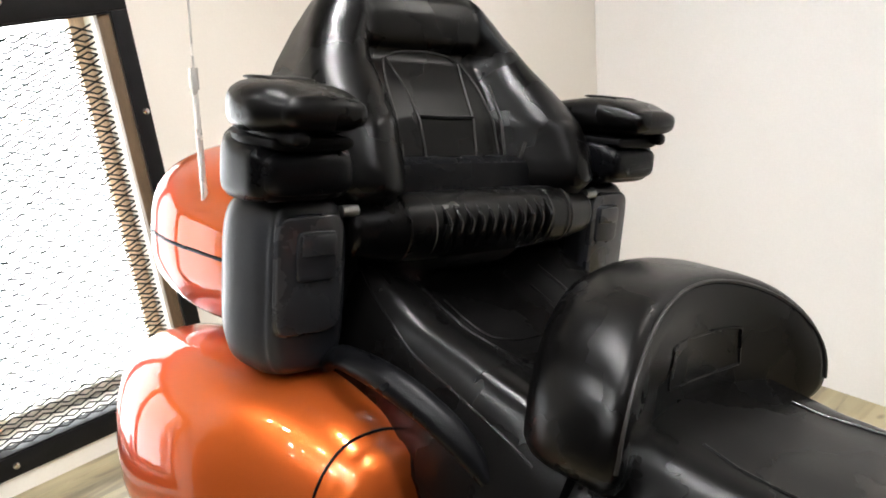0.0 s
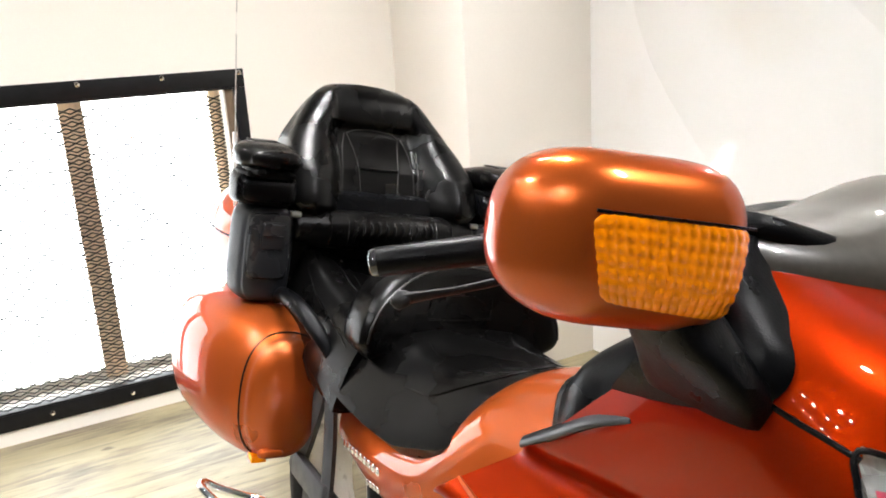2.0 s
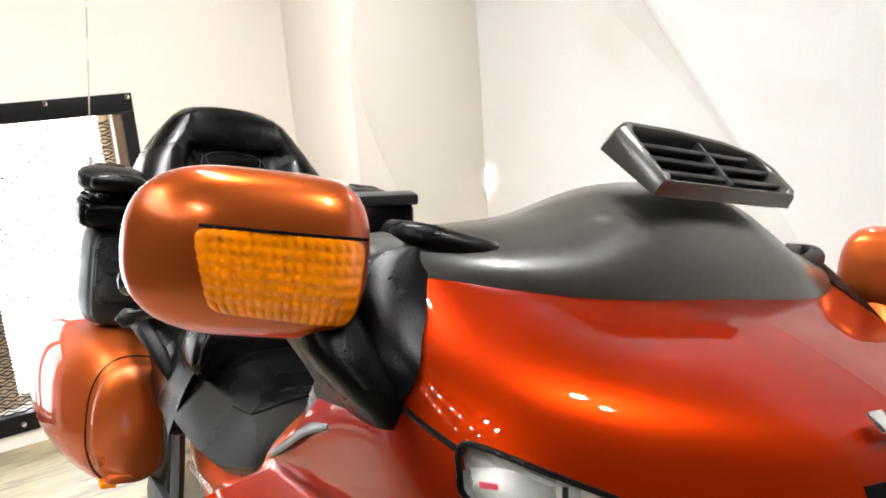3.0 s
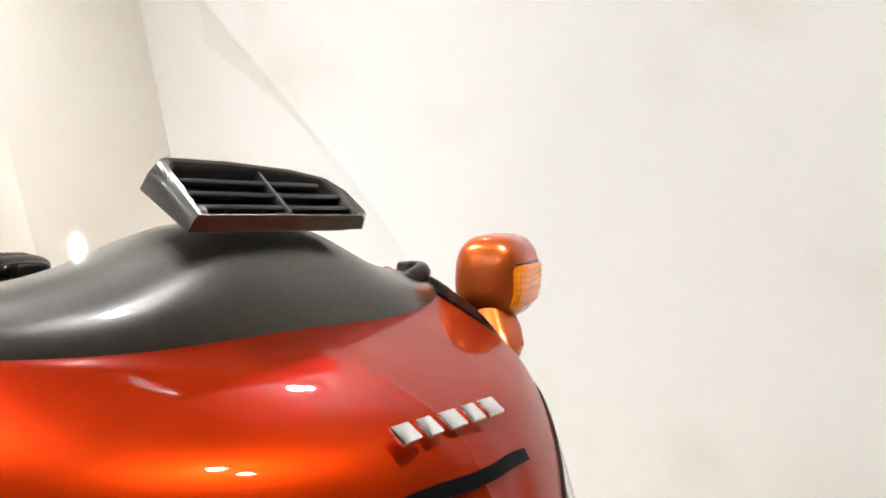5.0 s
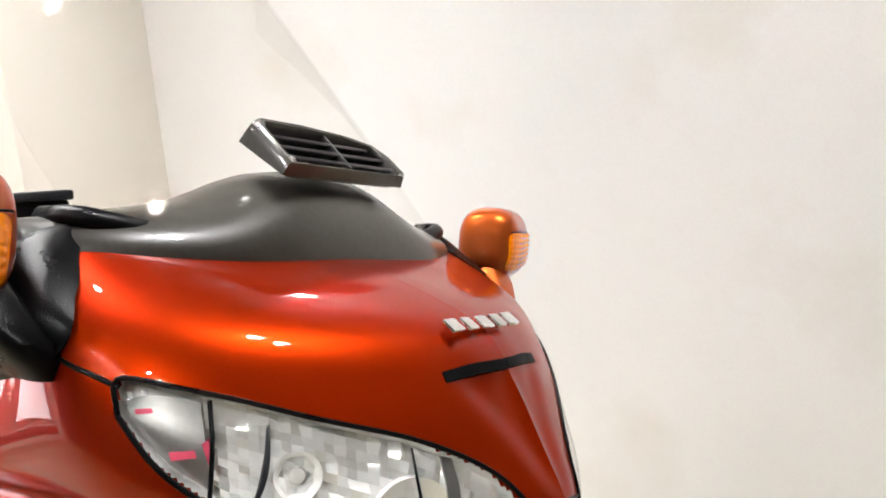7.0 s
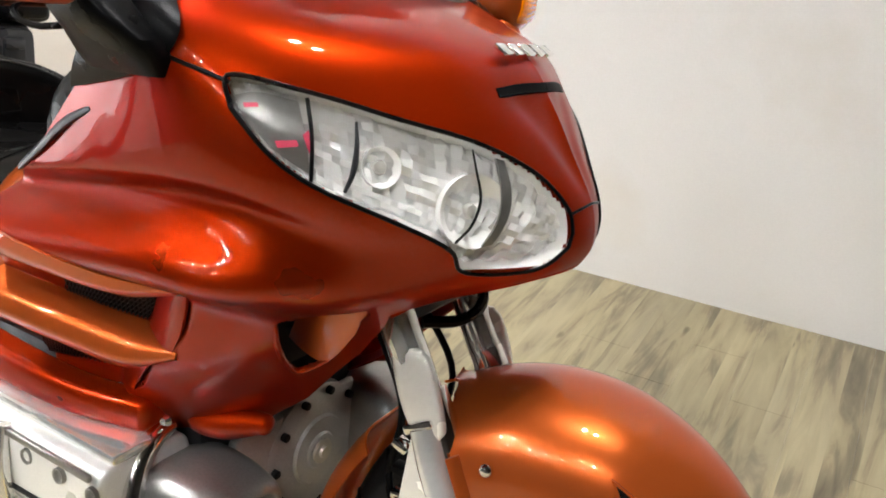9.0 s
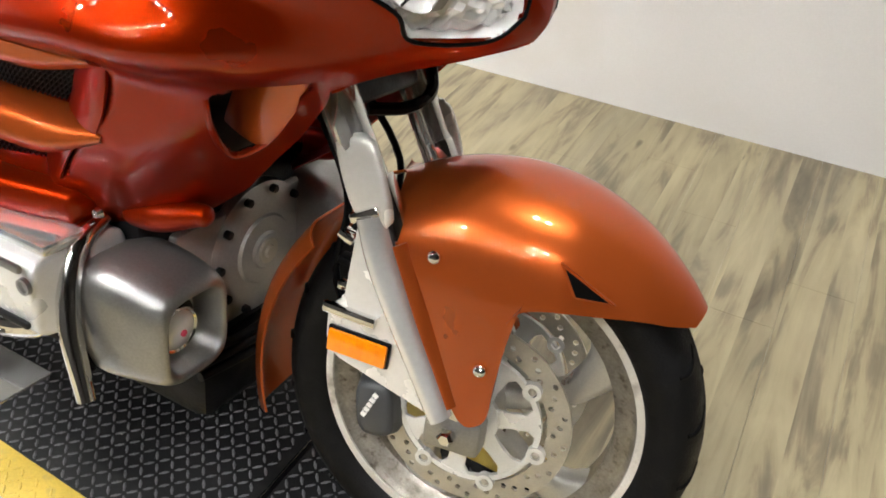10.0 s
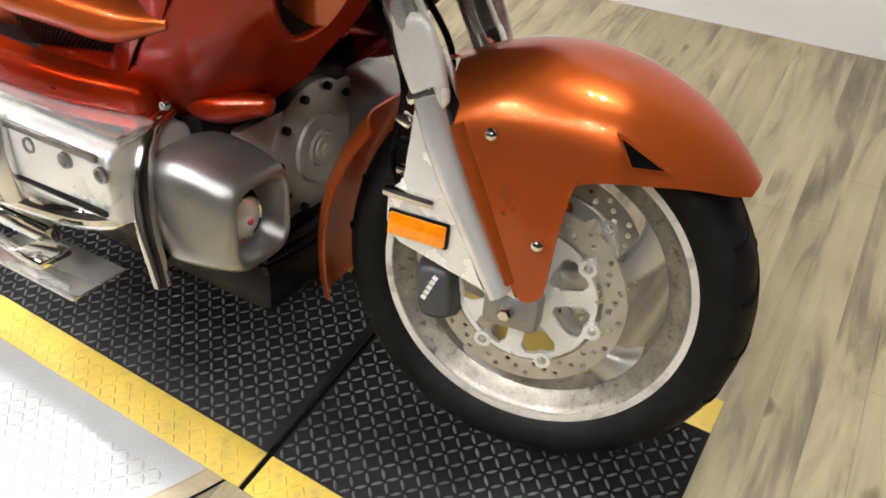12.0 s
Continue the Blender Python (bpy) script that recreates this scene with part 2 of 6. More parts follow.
def lathe(profile, n=64, axis="y", centre=(0, 0, 0), closed=True):
    """Turns a profile of (along the axis, radius) round the axis."""
    rows = []
    for k in range(n):
        a = 2 * math.pi * k / n
        c, s = math.cos(a), math.sin(a)
        rows.append([Vector(centre) + Vector({"y": (r * c, h, r * s), "z": (r * c, r * s, h), "x": (h, r * c, r * s)}[axis]) for h, r in profile])
    rows.append(rows[0])
    bm = rings(rows, close=closed, caps=False)
    bmesh.ops.remove_doubles(bm, verts=bm.verts, dist=1e-5)
    return bm


def cylinder(a, b, r, n=16, r2=None):
    return tube([a, b], [r, r if r2 is None else r2], n, 2)


def plate(outline, normal_axis, at, thick, bevel=0.0):
    """A flat plate with a given outline (pairs), thick along an axis."""
    bm = bmesh.new()
    put = {"x": lambda a, b: (at, a, b), "y": lambda a, b: (a, at, b), "z": lambda a, b: (a, b, at)}[normal_axis]
    f = bm.faces.new([bm.verts.new(put(a, b)) for a, b in outline])
    got = bmesh.ops.extrude_face_region(bm, geom=[f])
    d = {"x": Vector((thick, 0, 0)), "y": Vector((0, thick, 0)), "z": Vector((0, 0, thick))}[normal_axis]
    bmesh.ops.translate(bm, verts=[v for v in got["geom"] if isinstance(v, bmesh.types.BMVert)], vec=d)
    bmesh.ops.recalc_face_normals(bm, faces=bm.faces)
    if bevel:
        bmesh.ops.bevel(bm, geom=list(bm.edges), offset=bevel, segments=2, affect="EDGES")
    return bm


def flip(bm):
    """Mirrors across the middle plane of the machine."""
    bmesh.ops.scale(bm, vec=(1, -1, 1), verts=bm.verts)
    bmesh.ops.reverse_faces(bm, faces=bm.faces)
    return bm


def thing(name, label, category, group="", m=None):
    ob = new(name)
    ob.empty_display_size = 0.1
    if m is not None:
        ob.matrix_world = m
    return tagged(ob, label, category, group)


def structure(name, bm, mat, label="", angle=40):
    return tagged(part(name, bm, mat, None, label, angle), label, "", "", "structure")

# ---- the fairing's surface: plan curves at heights (z, nose x, sweep, half width, rear x, rear half width) ----
SLICES = [
    (0.52, -0.385, 0.125, 0.200, -0.70, 0.25), (0.60, -0.295, 0.150, 0.247, -0.73, 0.288), (0.68, -0.212, 0.168, 0.276, -0.75, 0.318),
    (0.75, -0.14, 0.17, 0.285, -0.76, 0.332), (0.81, -0.07, 0.20, 0.288, -0.74, 0.335), (0.85, -0.02, 0.24, 0.308, -0.70, 0.335),
    (0.89, 0.005, 0.25, 0.325, -0.66, 0.335), (0.94, 0.0, 0.23, 0.345, -0.60, 0.338), (1.00, -0.035, 0.20, 0.362, -0.535, 0.345),
    (1.06, -0.074, 0.187, 0.368, -0.47, 0.352), (1.11, -0.118, 0.172, 0.362, -0.44, 0.345), (1.14, -0.198, 0.128, 0.352, -0.44, 0.335),
    (1.175, -0.335, 0.05, 0.335, -0.46, 0.318), (1.205, -0.46, -0.045, 0.30, -0.46, 0.295),
]


def fairing_at(u, z):
    """The right-hand shell: u 0 on the nose, 1 at the corner, 2 at the rear edge."""
    s = np.array(SLICES)
    k = int(np.clip(np.searchsorted(s[:, 0], z) - 1, 0, len(s) - 2))
    e = np.vstack([2 * s[0] - s[1], s, 2 * s[-1] - s[-2]])
    t = (z - s[k, 0]) / (s[k + 1, 0] - s[k, 0])
    a, b, c, d = e[k], e[k + 1], e[k + 2], e[k + 3]
    m0, m1 = (c - a) / (c[0] - a[0]) * (c[0] - b[0]), (d - b) / (d[0] - b[0]) * (c[0] - b[0])
    h = (2 * t**3 - 3 * t * t + 1) * b + (t**3 - 2 * t * t + t) * m0 + (3 * t * t - 2 * t**3) * c + (t**3 - t * t) * m1
    _, nose, sweep, w, xr, wr = h
    front = [(nose - sweep * q**1.6, q * w) for q in (0, 0.22, 0.44, 0.66, 0.86)]
    knee = (nose - sweep - 0.015, w * 0.985)
    back = [(nose - sweep - 0.07, w), (0.5 * (nose - sweep - 0.07 + xr), 0.5 * (w + wr) + 0.004), (xr, wr)]
    pts = np.array(front + [knee] + back)
    v = 5 * u if u <= 1 else 5 + 3 * (u - 1)
    p = np.vstack([[pts[1][0], -pts[1][1]], pts, 2 * pts[-1] - pts[-2]])
    room = min(0.8, v, 8 - v)
    mean = np.zeros(2)
    for step in (-1.0, -0.5, 0.0, 0.5, 1.0):  # evened out, so that the corner is one soft bend
        g = v + step * room
        i = min(int(g), len(pts) - 2)
        t = g - i
        a, b, c, d = p[i], p[i + 1], p[i + 2], p[i + 3]
        mean += 0.1 * (2 * b + (c - a) * t + (2 * a - 5 * b + 4 * c - d) * t * t + (3 * b - a - 3 * c + d) * t**3)
    return np.array([mean[0], -mean[1], z])


def inside(poly, u, z):
    """Signed nearness to an outline in (u, z), in about metres: positive inside."""
    p = np.array(poly) * [0.38, 1.0]
    q = np.array([u * 0.38, z])
    a, b = p, np.roll(p, -1, 0)
    d = b - a
    t = np.clip(((q - a) * d).sum(1) / (d * d).sum(1), 0, 1)
    far = np.hypot(*(a + d * t[:, None] - q).T).min()
    odd = False
    for (x0, y0), (x1, y1) in zip(a, b):
        if (y0 > q[1]) != (y1 > q[1]) and q[0] < (x1 - x0) * (q[1] - y0) / (y1 - y0) + x0:
            odd = not odd
    return far if odd else -far


def soft_step(x, lo, hi):
    t = min(1.0, max(0.0, (x - lo) / (hi - lo)))
    return t * t * (3 - 2 * t)


DUCT = [(0.90, 0.785), (0.86, 0.812), (0.78, 0.824), (0.66, 0.822), (0.60, 0.775), (0.555, 0.712), (0.62, 0.688), (0.78, 0.735)]
GILLS = [(1.33, 0.800), (1.28, 0.74), (1.33, 0.63), (1.5, 0.565), (2.2, 0.545), (2.2, 0.820), (1.6, 0.822)]
LAMP = [(0.965, 1.043), (0.93, 1.075), (0.73, 1.063), (0.55, 1.042), (0.35, 1.018), (0.2, 0.985), (0.125, 0.945), (0.115, 0.91), (0.14, 0.88), (0.2, 0.868), (0.45, 0.868), (0.5, 0.90), (0.62, 0.93), (0.80, 0.968), (0.90, 1.0)]
GROOVE = [(0.70, 0.893), (0.80, 0.910), (0.95, 0.932), (1.45, 0.932), (1.85, 0.902), (2.0, 0.885)]


def dent(u, z):
    """How far the painted skin is pushed out (+) or in (-)."""
    zg = float(np.mean(np.interp(u + np.linspace(-0.16, 0.16, 9), [g[0] for g in GROOVE], [g[1] for g in GROOVE])))
    along = soft_step(u, 0.40, 1.2)
    d = -0.015 * along * math.exp(-(((z - zg) / 0.015) ** 2)) + 0.058 * along * math.exp(-(((z - zg + 0.058) / (0.027 if z > zg - 0.058 else 0.055)) ** 2))
    i = inside(GILLS, u, z)
    if i > -0.02:
        d -= 0.040 * soft_step(i, -0.008, 0.034)
    # the raised shield below the slot
    e = inside([(0.0, 1.069), (0.20, 1.066), (0.10, 1.01), (0.03, 0.955), (0.0, 0.95)], u, z)
    d -= 0.006 * soft_step(e, -0.004, 0.012)
    return d

# ---- the room ----
WEST, NORTH, EAST, SOUTH, HIGH = -3.17, 1.58, 3.6, -3.8, 3.0
WIN = dict(y0=-1.62, y1=0.262, z0=0.115, z1=1.27)

floor_slab = structure("floor", box((WEST - 0.3, SOUTH - 0.3, -0.16), (EAST + 0.3, NORTH + 0.3, -0.012)), material("subfloor", (0.12, 0.10, 0.08), 0.8, spots=0.2), "floor of weathered grey-brown vinyl planks")
structure("wall_north", box((WEST - 0.2, NORTH, -0.012), (EAST + 0.2, NORTH + 0.2, HIGH)), SCUFFED_PAINT, "scuffed white painted wall behind the motorcycle")
structure("wall_east", box((EAST, SOUTH, -0.012), (EAST + 0.2, NORTH, HIGH)), UNSEEN_DARK, "unseen wall, darkened to cut bounce light")
structure("wall_south", box((WEST - 0.2, SOUTH - 0.2, -0.012), (EAST + 0.2, SOUTH, HIGH)), UNSEEN_DARK, "unseen wall, darkened to cut bounce light")
structure("ceiling", box((WEST - 0.2, SOUTH - 0.2, HIGH), (EAST + 0.2, NORTH + 0.2, HIGH + 0.15)), UNSEEN_DARK, "unseen ceiling, darkened to cut bounce light")
structure("wall_pier", box((WEST, 0.975, -0.012), (-2.56, NORTH, HIGH), 0.004), WHITE_PAINT, "white boxed-out pier in the corner")
w = box((WEST - 0.22, -2.0, -0.012), (WEST, WIN["y0"], HIGH))
# The wall's unseen end is dark only to keep white out of the paint's reflections.
structure("wall_west_far", box((WEST - 0.22, SOUTH, -0.012), (WEST, -2.0, HIGH)), UNSEEN_DARK, "unseen wall, darkened to cut bounce light")
for lo, hi in (((WEST - 0.22, WIN["y1"], -0.012), (WEST, NORTH, HIGH)), ((WEST - 0.22, WIN["y0"], -0.012), (WEST, WIN["y1"], WIN["z0"])), ((WEST - 0.22, WIN["y0"], WIN["z1"]), (WEST, WIN["y1"], HIGH))):
    merge(w, box(lo, hi))
structure("wall_west", w, WHITE_PAINT, "cream white wall with a low barred window")


def window():
    top = thing("window_1", "low window behind a black steel frame with expanded metal mesh", "window")
    tagged(top, kind="structure")
    y0, y1, z0, z1 = WIN["y0"], WIN["y1"], WIN["z0"], WIN["z1"]
    x = WEST
    # steel angle frame bolted on the wall
    for lo, hi in (((x, y0 - 0.05, z1 - 0.008), (x + 0.006, y1 + 0.043, z1 + 0.063)), ((x, y0 - 0.05, z0 - 0.057), (x + 0.006, y1 + 0.043, z0 + 0.008)),
                   ((x, y1 - 0.004, z0 + 0.0085), (x + 0.006, y1 + 0.043, z1 - 0.0085)), ((x, y0 - 0.05, z0 + 0.0085), (x + 0.006, y0 + 0.004, z1 - 0.0085))):
        part("window_frame", box(lo, hi, 0.0015), BLACK_METAL, top, "black steel bar bolted to the wall")
    for lo, hi in (((x - 0.05, y0, z1 - 0.0145), (x + 0.004, y1 - 0.005, z1 - 0.0085)), ((x - 0.05, y0, z0 + 0.0085), (x + 0.004, y1 - 0.005, z0 + 0.0145))):
        part("frame_lip", box(lo, hi, 0.001), BLACK_METAL, top)
    bolt = None
    spots = [(y1 + 0.025 - 0.297 * k, z1 + 0.047) for k in range(6)] + [(-0.303 - 0.296 * k, z0 - 0.024) for k in range(-1, 4)] + [(y1 + 0.028, 0.98), (y1 + 0.028, 0.66)]
    for a, b in spots:
        if bolt is None:
            bm = lathe([(0, 0), (0.0, 0.011), (0.002, 0.011), (0.006, 0.008), (0.008, 0.003), (0.008, 0)], 14, "x", closed=False)
            bolt = part("bolt", bm, CHROME, top)
            bolt.matrix_local = pose(x + 0.006, a, b)
        else:
            share(bolt, "bolt", top, pose(x + 0.006, a, b))
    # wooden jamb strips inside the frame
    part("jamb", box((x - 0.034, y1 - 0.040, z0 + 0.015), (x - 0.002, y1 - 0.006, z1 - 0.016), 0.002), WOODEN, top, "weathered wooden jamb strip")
    part("reveal", box((x - 0.149, y1 - 0.030, z0 + 0.0085), (x - 0.0345, y1 - 0.006, z1 - 0.016), 0.001), BASE_PAINT, top, "white painted side of the window opening")
    part("window_sill", box((x - 0.2, y0 + 0.001, z0 + 0.0005), (x - 0.006, y1 - 0.0405, z0 + 0.008), 0.001), BASE_PAINT, top, "white window sill")
    # mullions and sash behind the mesh
    for yy in (-0.335, -1.0):
        part("mullion", box((x - 0.19, yy - 0.042, z0 + 0.0085), (x - 0.13, yy + 0.042, z1 - 0.001), 0.004), MULLION_WOOD, top, "brown wooden mullion, light put into its colour")
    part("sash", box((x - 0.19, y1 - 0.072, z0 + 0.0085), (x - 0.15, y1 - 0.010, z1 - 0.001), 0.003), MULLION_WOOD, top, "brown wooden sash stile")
    part("sash", box((x - 0.19, y0, z0 + 0.0085), (x - 0.15, y1 - 0.0725, z0 + 0.045), 0.003), BASE_PAINT, top, "white painted sash")
    pane = part("pane", box((x - 0.176, y0, z0 + 0.0455), (x - 0.171, y1 - 0.073, z1 - 0.002)), glass("window_glass"), top, "clear window pane")
    pane.visible_shadow = False
    # expanded metal mesh: bent strands that touch at the knuckles
    bm = bmesh.new()
    xm, wide, high, r = x - 0.016, 0.050, 0.0235, 0.0027
    ny = int((y1 - 0.042 - y0) / (wide / 2))
    rows = int((z1 - z0 - 0.03) / high)
    for i in range(rows):
        zc = z0 + 0.016 + high * (i + 0.5)
        for side in (-1, 1):
            ring = []
            for k in range(ny + 1):
                yy = y0 + k * wide / 2
                zz = zc + side * (high / 2 - r * 0.6) * (1 if (k + i) % 2 else 0)
                ring.append([bm.verts.new((xm + a * r * 1.5, yy, zz + b * r)) for a, b in ((1, 0), (0, 1), (-1, 0), (0, -1))])
            for a, b in zip(ring, ring[1:]):
                for j in range(4):
                    bm.faces.new((a[j], a[(j + 1) % 4], b[(j + 1) % 4], b[j]))
    part("mesh_screen", bm, BLACK_METAL, top, "black expanded metal mesh", recalc=False)
    return top


window()
structure("backdrop", box((-6.2, -9, -1.5), (-6.1, 8, 6)), glowing("white_daylight", (0.95, 0.98, 1.0), 7.0), "overexposed white daylight outside the window")
tagged(part("sill_box", box((WEST - 0.125, -0.86, WIN["z0"] + 0.009), (WEST - 0.06, -0.775, WIN["z0"] + 0.17), 0.004), PLASTIC, None), "small black box standing on the window sill", "box")


def spotlight(name, at, glow):
    top = thing(name, "black cylindrical spotlight on the ceiling, lit", "ceiling light", "ceiling spotlights", pose(*at))
    part("can", lathe([(0, 0.0), (0, 0.058), (-0.095, 0.058), (-0.097, 0.054), (-0.095, 0.051), (-0.046, 0.051), (-0.046, 0.0)], 24, "z", closed=False), BLACK_METAL, top, "black spotlight can")
    part("lens", lathe([(-0.050, 0), (-0.050, 0.044)], 20, "z", closed=False), glow, top, "bright lens")
    return top


def spot_row(places, glow):
    """Pairs of spotlights, alike, at places on the ceiling."""
    spots = [(x + d, y) for x, y in places for d in (-0.14, 0.14)]
    first = spotlight("ceiling_light", (*spots[0], HIGH - 0.002), glow)
    for x, y in spots[1:]:
        copy_thing(first, pose(x, y, HIGH - 0.002))


# Pairs with y above 0 are added, unseen, to brighten the north wall.
spot_row([(-2.4, -1.35), (-1.2, -1.35), (-2.1, 0.3), (-1.2, 0.2), (0.3, 0.62), (0.9, -1.5)], glowing("spot_glow", (1.0, 0.985, 0.975), 1150.0))
spot_row([(x, y) for y in (-2.2, -3.0) for x in (-2.0, -1.3, -0.6, 0.1, 0.8)], glowing("far_spot_glow", (1.0, 0.985, 0.975), 480.0))


def wall_lamp():
    top = thing("wall_light", "round white wall lamp high on the wall, lit", "wall light", m=pose(-1.08, NORTH - 0.001, 2.15))
    part("back_plate", lathe([(0, 0), (0, 0.075), (-0.012, 0.08), (-0.018, 0.07), (-0.018, 0)], 28, closed=False), ALLOY, top)
    part("globe", body([(-0.085, 0, 0, 0.018, 0.018), (-0.065, 0, 0, 0.032, 0.032), (-0.04, 0, 0, 0.022, 0.022)], 20, 10, "y", 2.0, 0.8), glowing("globe_glow", (1.0, 0.96, 0.91), 260.0), top, "bright opal globe")


wall_lamp()

# ---- the motorcycle, in its own upright frame, leaning on its side stand ----
LEAN = pose(0, 0, 0, -13.0)
BIKE = thing("motorcycle", "orange touring motorcycle with black leather seats, leaning on its side stand", "motorcycle", m=LEAN)
TURNED = Matrix(((0.990901, -0.12801, -0.04157, 0.0), (0.13459, 0.942452, 0.306055, 0.103), (0.0, -0.308866, 0.951106, 0.317), (0, 0, 0, 1)))
WHEEL = LEAN.inverted() @ TURNED  # the steered front wheel's frame: x ahead, y left, z up, from its hub


def both(name, make, mat, parent, label="", angle=40):
    a = part(name, make(), mat, parent, label, angle)
    b = part(name, flip(make()), mat, parent, label, angle)
    return a, b


def keep(bm):
    return bm


def skin(rows, thick, gap=None):
    """A grid of points as a sheet of even thickness, closed all round."""
    g = np.array([[tuple(q) for q in row] for row in rows], float)
    n = np.cross(np.gradient(g, axis=0), np.gradient(g, axis=1))
    size = np.linalg.norm(n, axis=2, keepdims=True)
    n = np.where(size > 1e-9, n / np.maximum(size, 1e-9), 0.0)
    a, b = g.shape[:2]
    bm = bmesh.new()
    front = [[bm.verts.new(q) for q in row] for row in g]
    back = [[bm.verts.new(q) for q in row] for row in g - n * thick]
    for i in range(a - 1):
        for j in range(b - 1):
            if gap and gap(i, j):
                continue
            bm.faces.new((front[i][j], front[i][j + 1], front[i + 1][j + 1], front[i + 1][j]))
            bm.faces.new((back[i][j], back[i + 1][j], back[i + 1][j + 1], back[i][j + 1]))
    rim = [(i, 0) for i in range(a)] + [(a - 1, j) for j in range(1, b)] + [(i, b - 1) for i in range(a - 2, -1, -1)] + [(0, j) for j in range(b - 2, 0, -1)]
    for (i, j), (k, m) in zip(rim, rim[1:] + rim[:1]):
        bm.faces.new((front[i][j], back[i][j], back[k][m], front[k][m]))
    return bm


def button(r=0.008, h=0.006, n=14):
    return lathe([(-h, 0), (-h, r * 0.45), (-h * 0.6, r * 0.85), (0, r), (0.004, r)], n, closed=False)


# front wheel
front_wheel = part("front_wheel", moved(lathe([(-0.03, 0.243), (-0.044, 0.2455), (-0.0475, 0.243), (-0.047, 0.233), (-0.041, 0.2285), (-0.036, 0.222), (-0.030, 0.205), (-0.024, 0.199), (0.024, 0.199), (0.030, 0.205), (0.041, 0.2285), (0.047, 0.233), (0.0475, 0.243), (0.044, 0.2455), (0.03, 0.243), (0.02, 0.215), (-0.02, 0.215)], 120), WHEEL), RIM_DUSTY_SHADED, BIKE, "silver cast front wheel with a dusty rim, shade put into its colour")
for s in (-1, 1):
    part("rim_lip", moved(lathe([(s * 0.040, 0.2295), (s * 0.0476, 0.2325), (s * 0.0483, 0.2435), (s * 0.0445, 0.2464), (s * 0.03, 0.2440), (s * 0.03, 0.2300)], 120), WHEEL), RIM_PAINT, front_wheel, "bright silver rim lip")
tyre_profile = [(-0.044, 0.240), (-0.056, 0.249), (-0.0655, 0.270), (-0.063, 0.288), (-0.050, 0.304), (-0.028, 0.3145), (-0.0035, 0.3185), (-0.003, 0.3155), (0.003, 0.3155), (0.0035, 0.3185), (0.028, 0.3145), (0.050, 0.304), (0.063, 0.288), (0.0655, 0.270), (0.056, 0.249), (0.044, 0.240), (0.03, 0.232), (-0.03, 0.232)]
tyre = part("tyre", moved(lathe(tyre_profile, 120), WHEEL), RUBBER, front_wheel, "black road tyre with curved tread grooves", 60)


def tread():
    """Curved grooves of the tyre, as thin near-black bars in place of their shade."""
    bm = bmesh.new()
    for k in range(22):
        for s in (-1, 1):
            a0 = 2 * math.pi * (k + (0.5 if s > 0 else 0)) / 22
            pts = []
            for t in np.linspace(0, 1, 7):
                y = s * (0.012 + 0.046 * t)
                r = 0.3192 - 0.0175 * (abs(y) / 0.058) ** 2.6 - 0.0018
                a = a0 - 0.22 * t + 0.14 * t * t
                pts.append((r * math.cos(a), y, r * math.sin(a)))
            merge(bm, tube(pts, [0.0020, 0.0034, 0.0030], 6, 10, 0.5))
    return bm


part("tread_groove", moved(tread(), WHEEL), GLOSS_BLACK, front_wheel, "tread grooves", kind="stuff")


def spokes():
    bm = bmesh.new()
    for k in range(5):
        a0 = radians(72 * k + 20)
        rows = []
        for r, half, th, sw in ((0.030, 0.018, 0.022, -0.22), (0.08, 0.018, 0.020, -0.14), (0.125, 0.021, 0.018, -0.04), (0.155, 0.026, 0.018, 0.06), (0.182, 0.034, 0.020, 0.17), (0.202, 0.048, 0.025, 0.27), (0.212, 0.064, 0.029, 0.31)):
            o = Vector((math.cos(a0 + sw), 0, math.sin(a0 + sw)))
            d = Vector((-o.z, 0, o.x))
            rows.append([o * r + d * a + Vector((0, b, 0)) for a, b in loop(16, half, th, 4.0)])
        merge(bm, rings(rows))
    merge(bm, lathe([(-0.055, 0.0), (-0.055, 0.03), (-0.035, 0.04), (0.035, 0.04), (0.055, 0.03), (0.055, 0)], 40, closed=False))
    return bm


part("spokes", moved(spokes(), WHEEL), SPOKE_PAINT, front_wheel, "five broad cast spokes", 50)


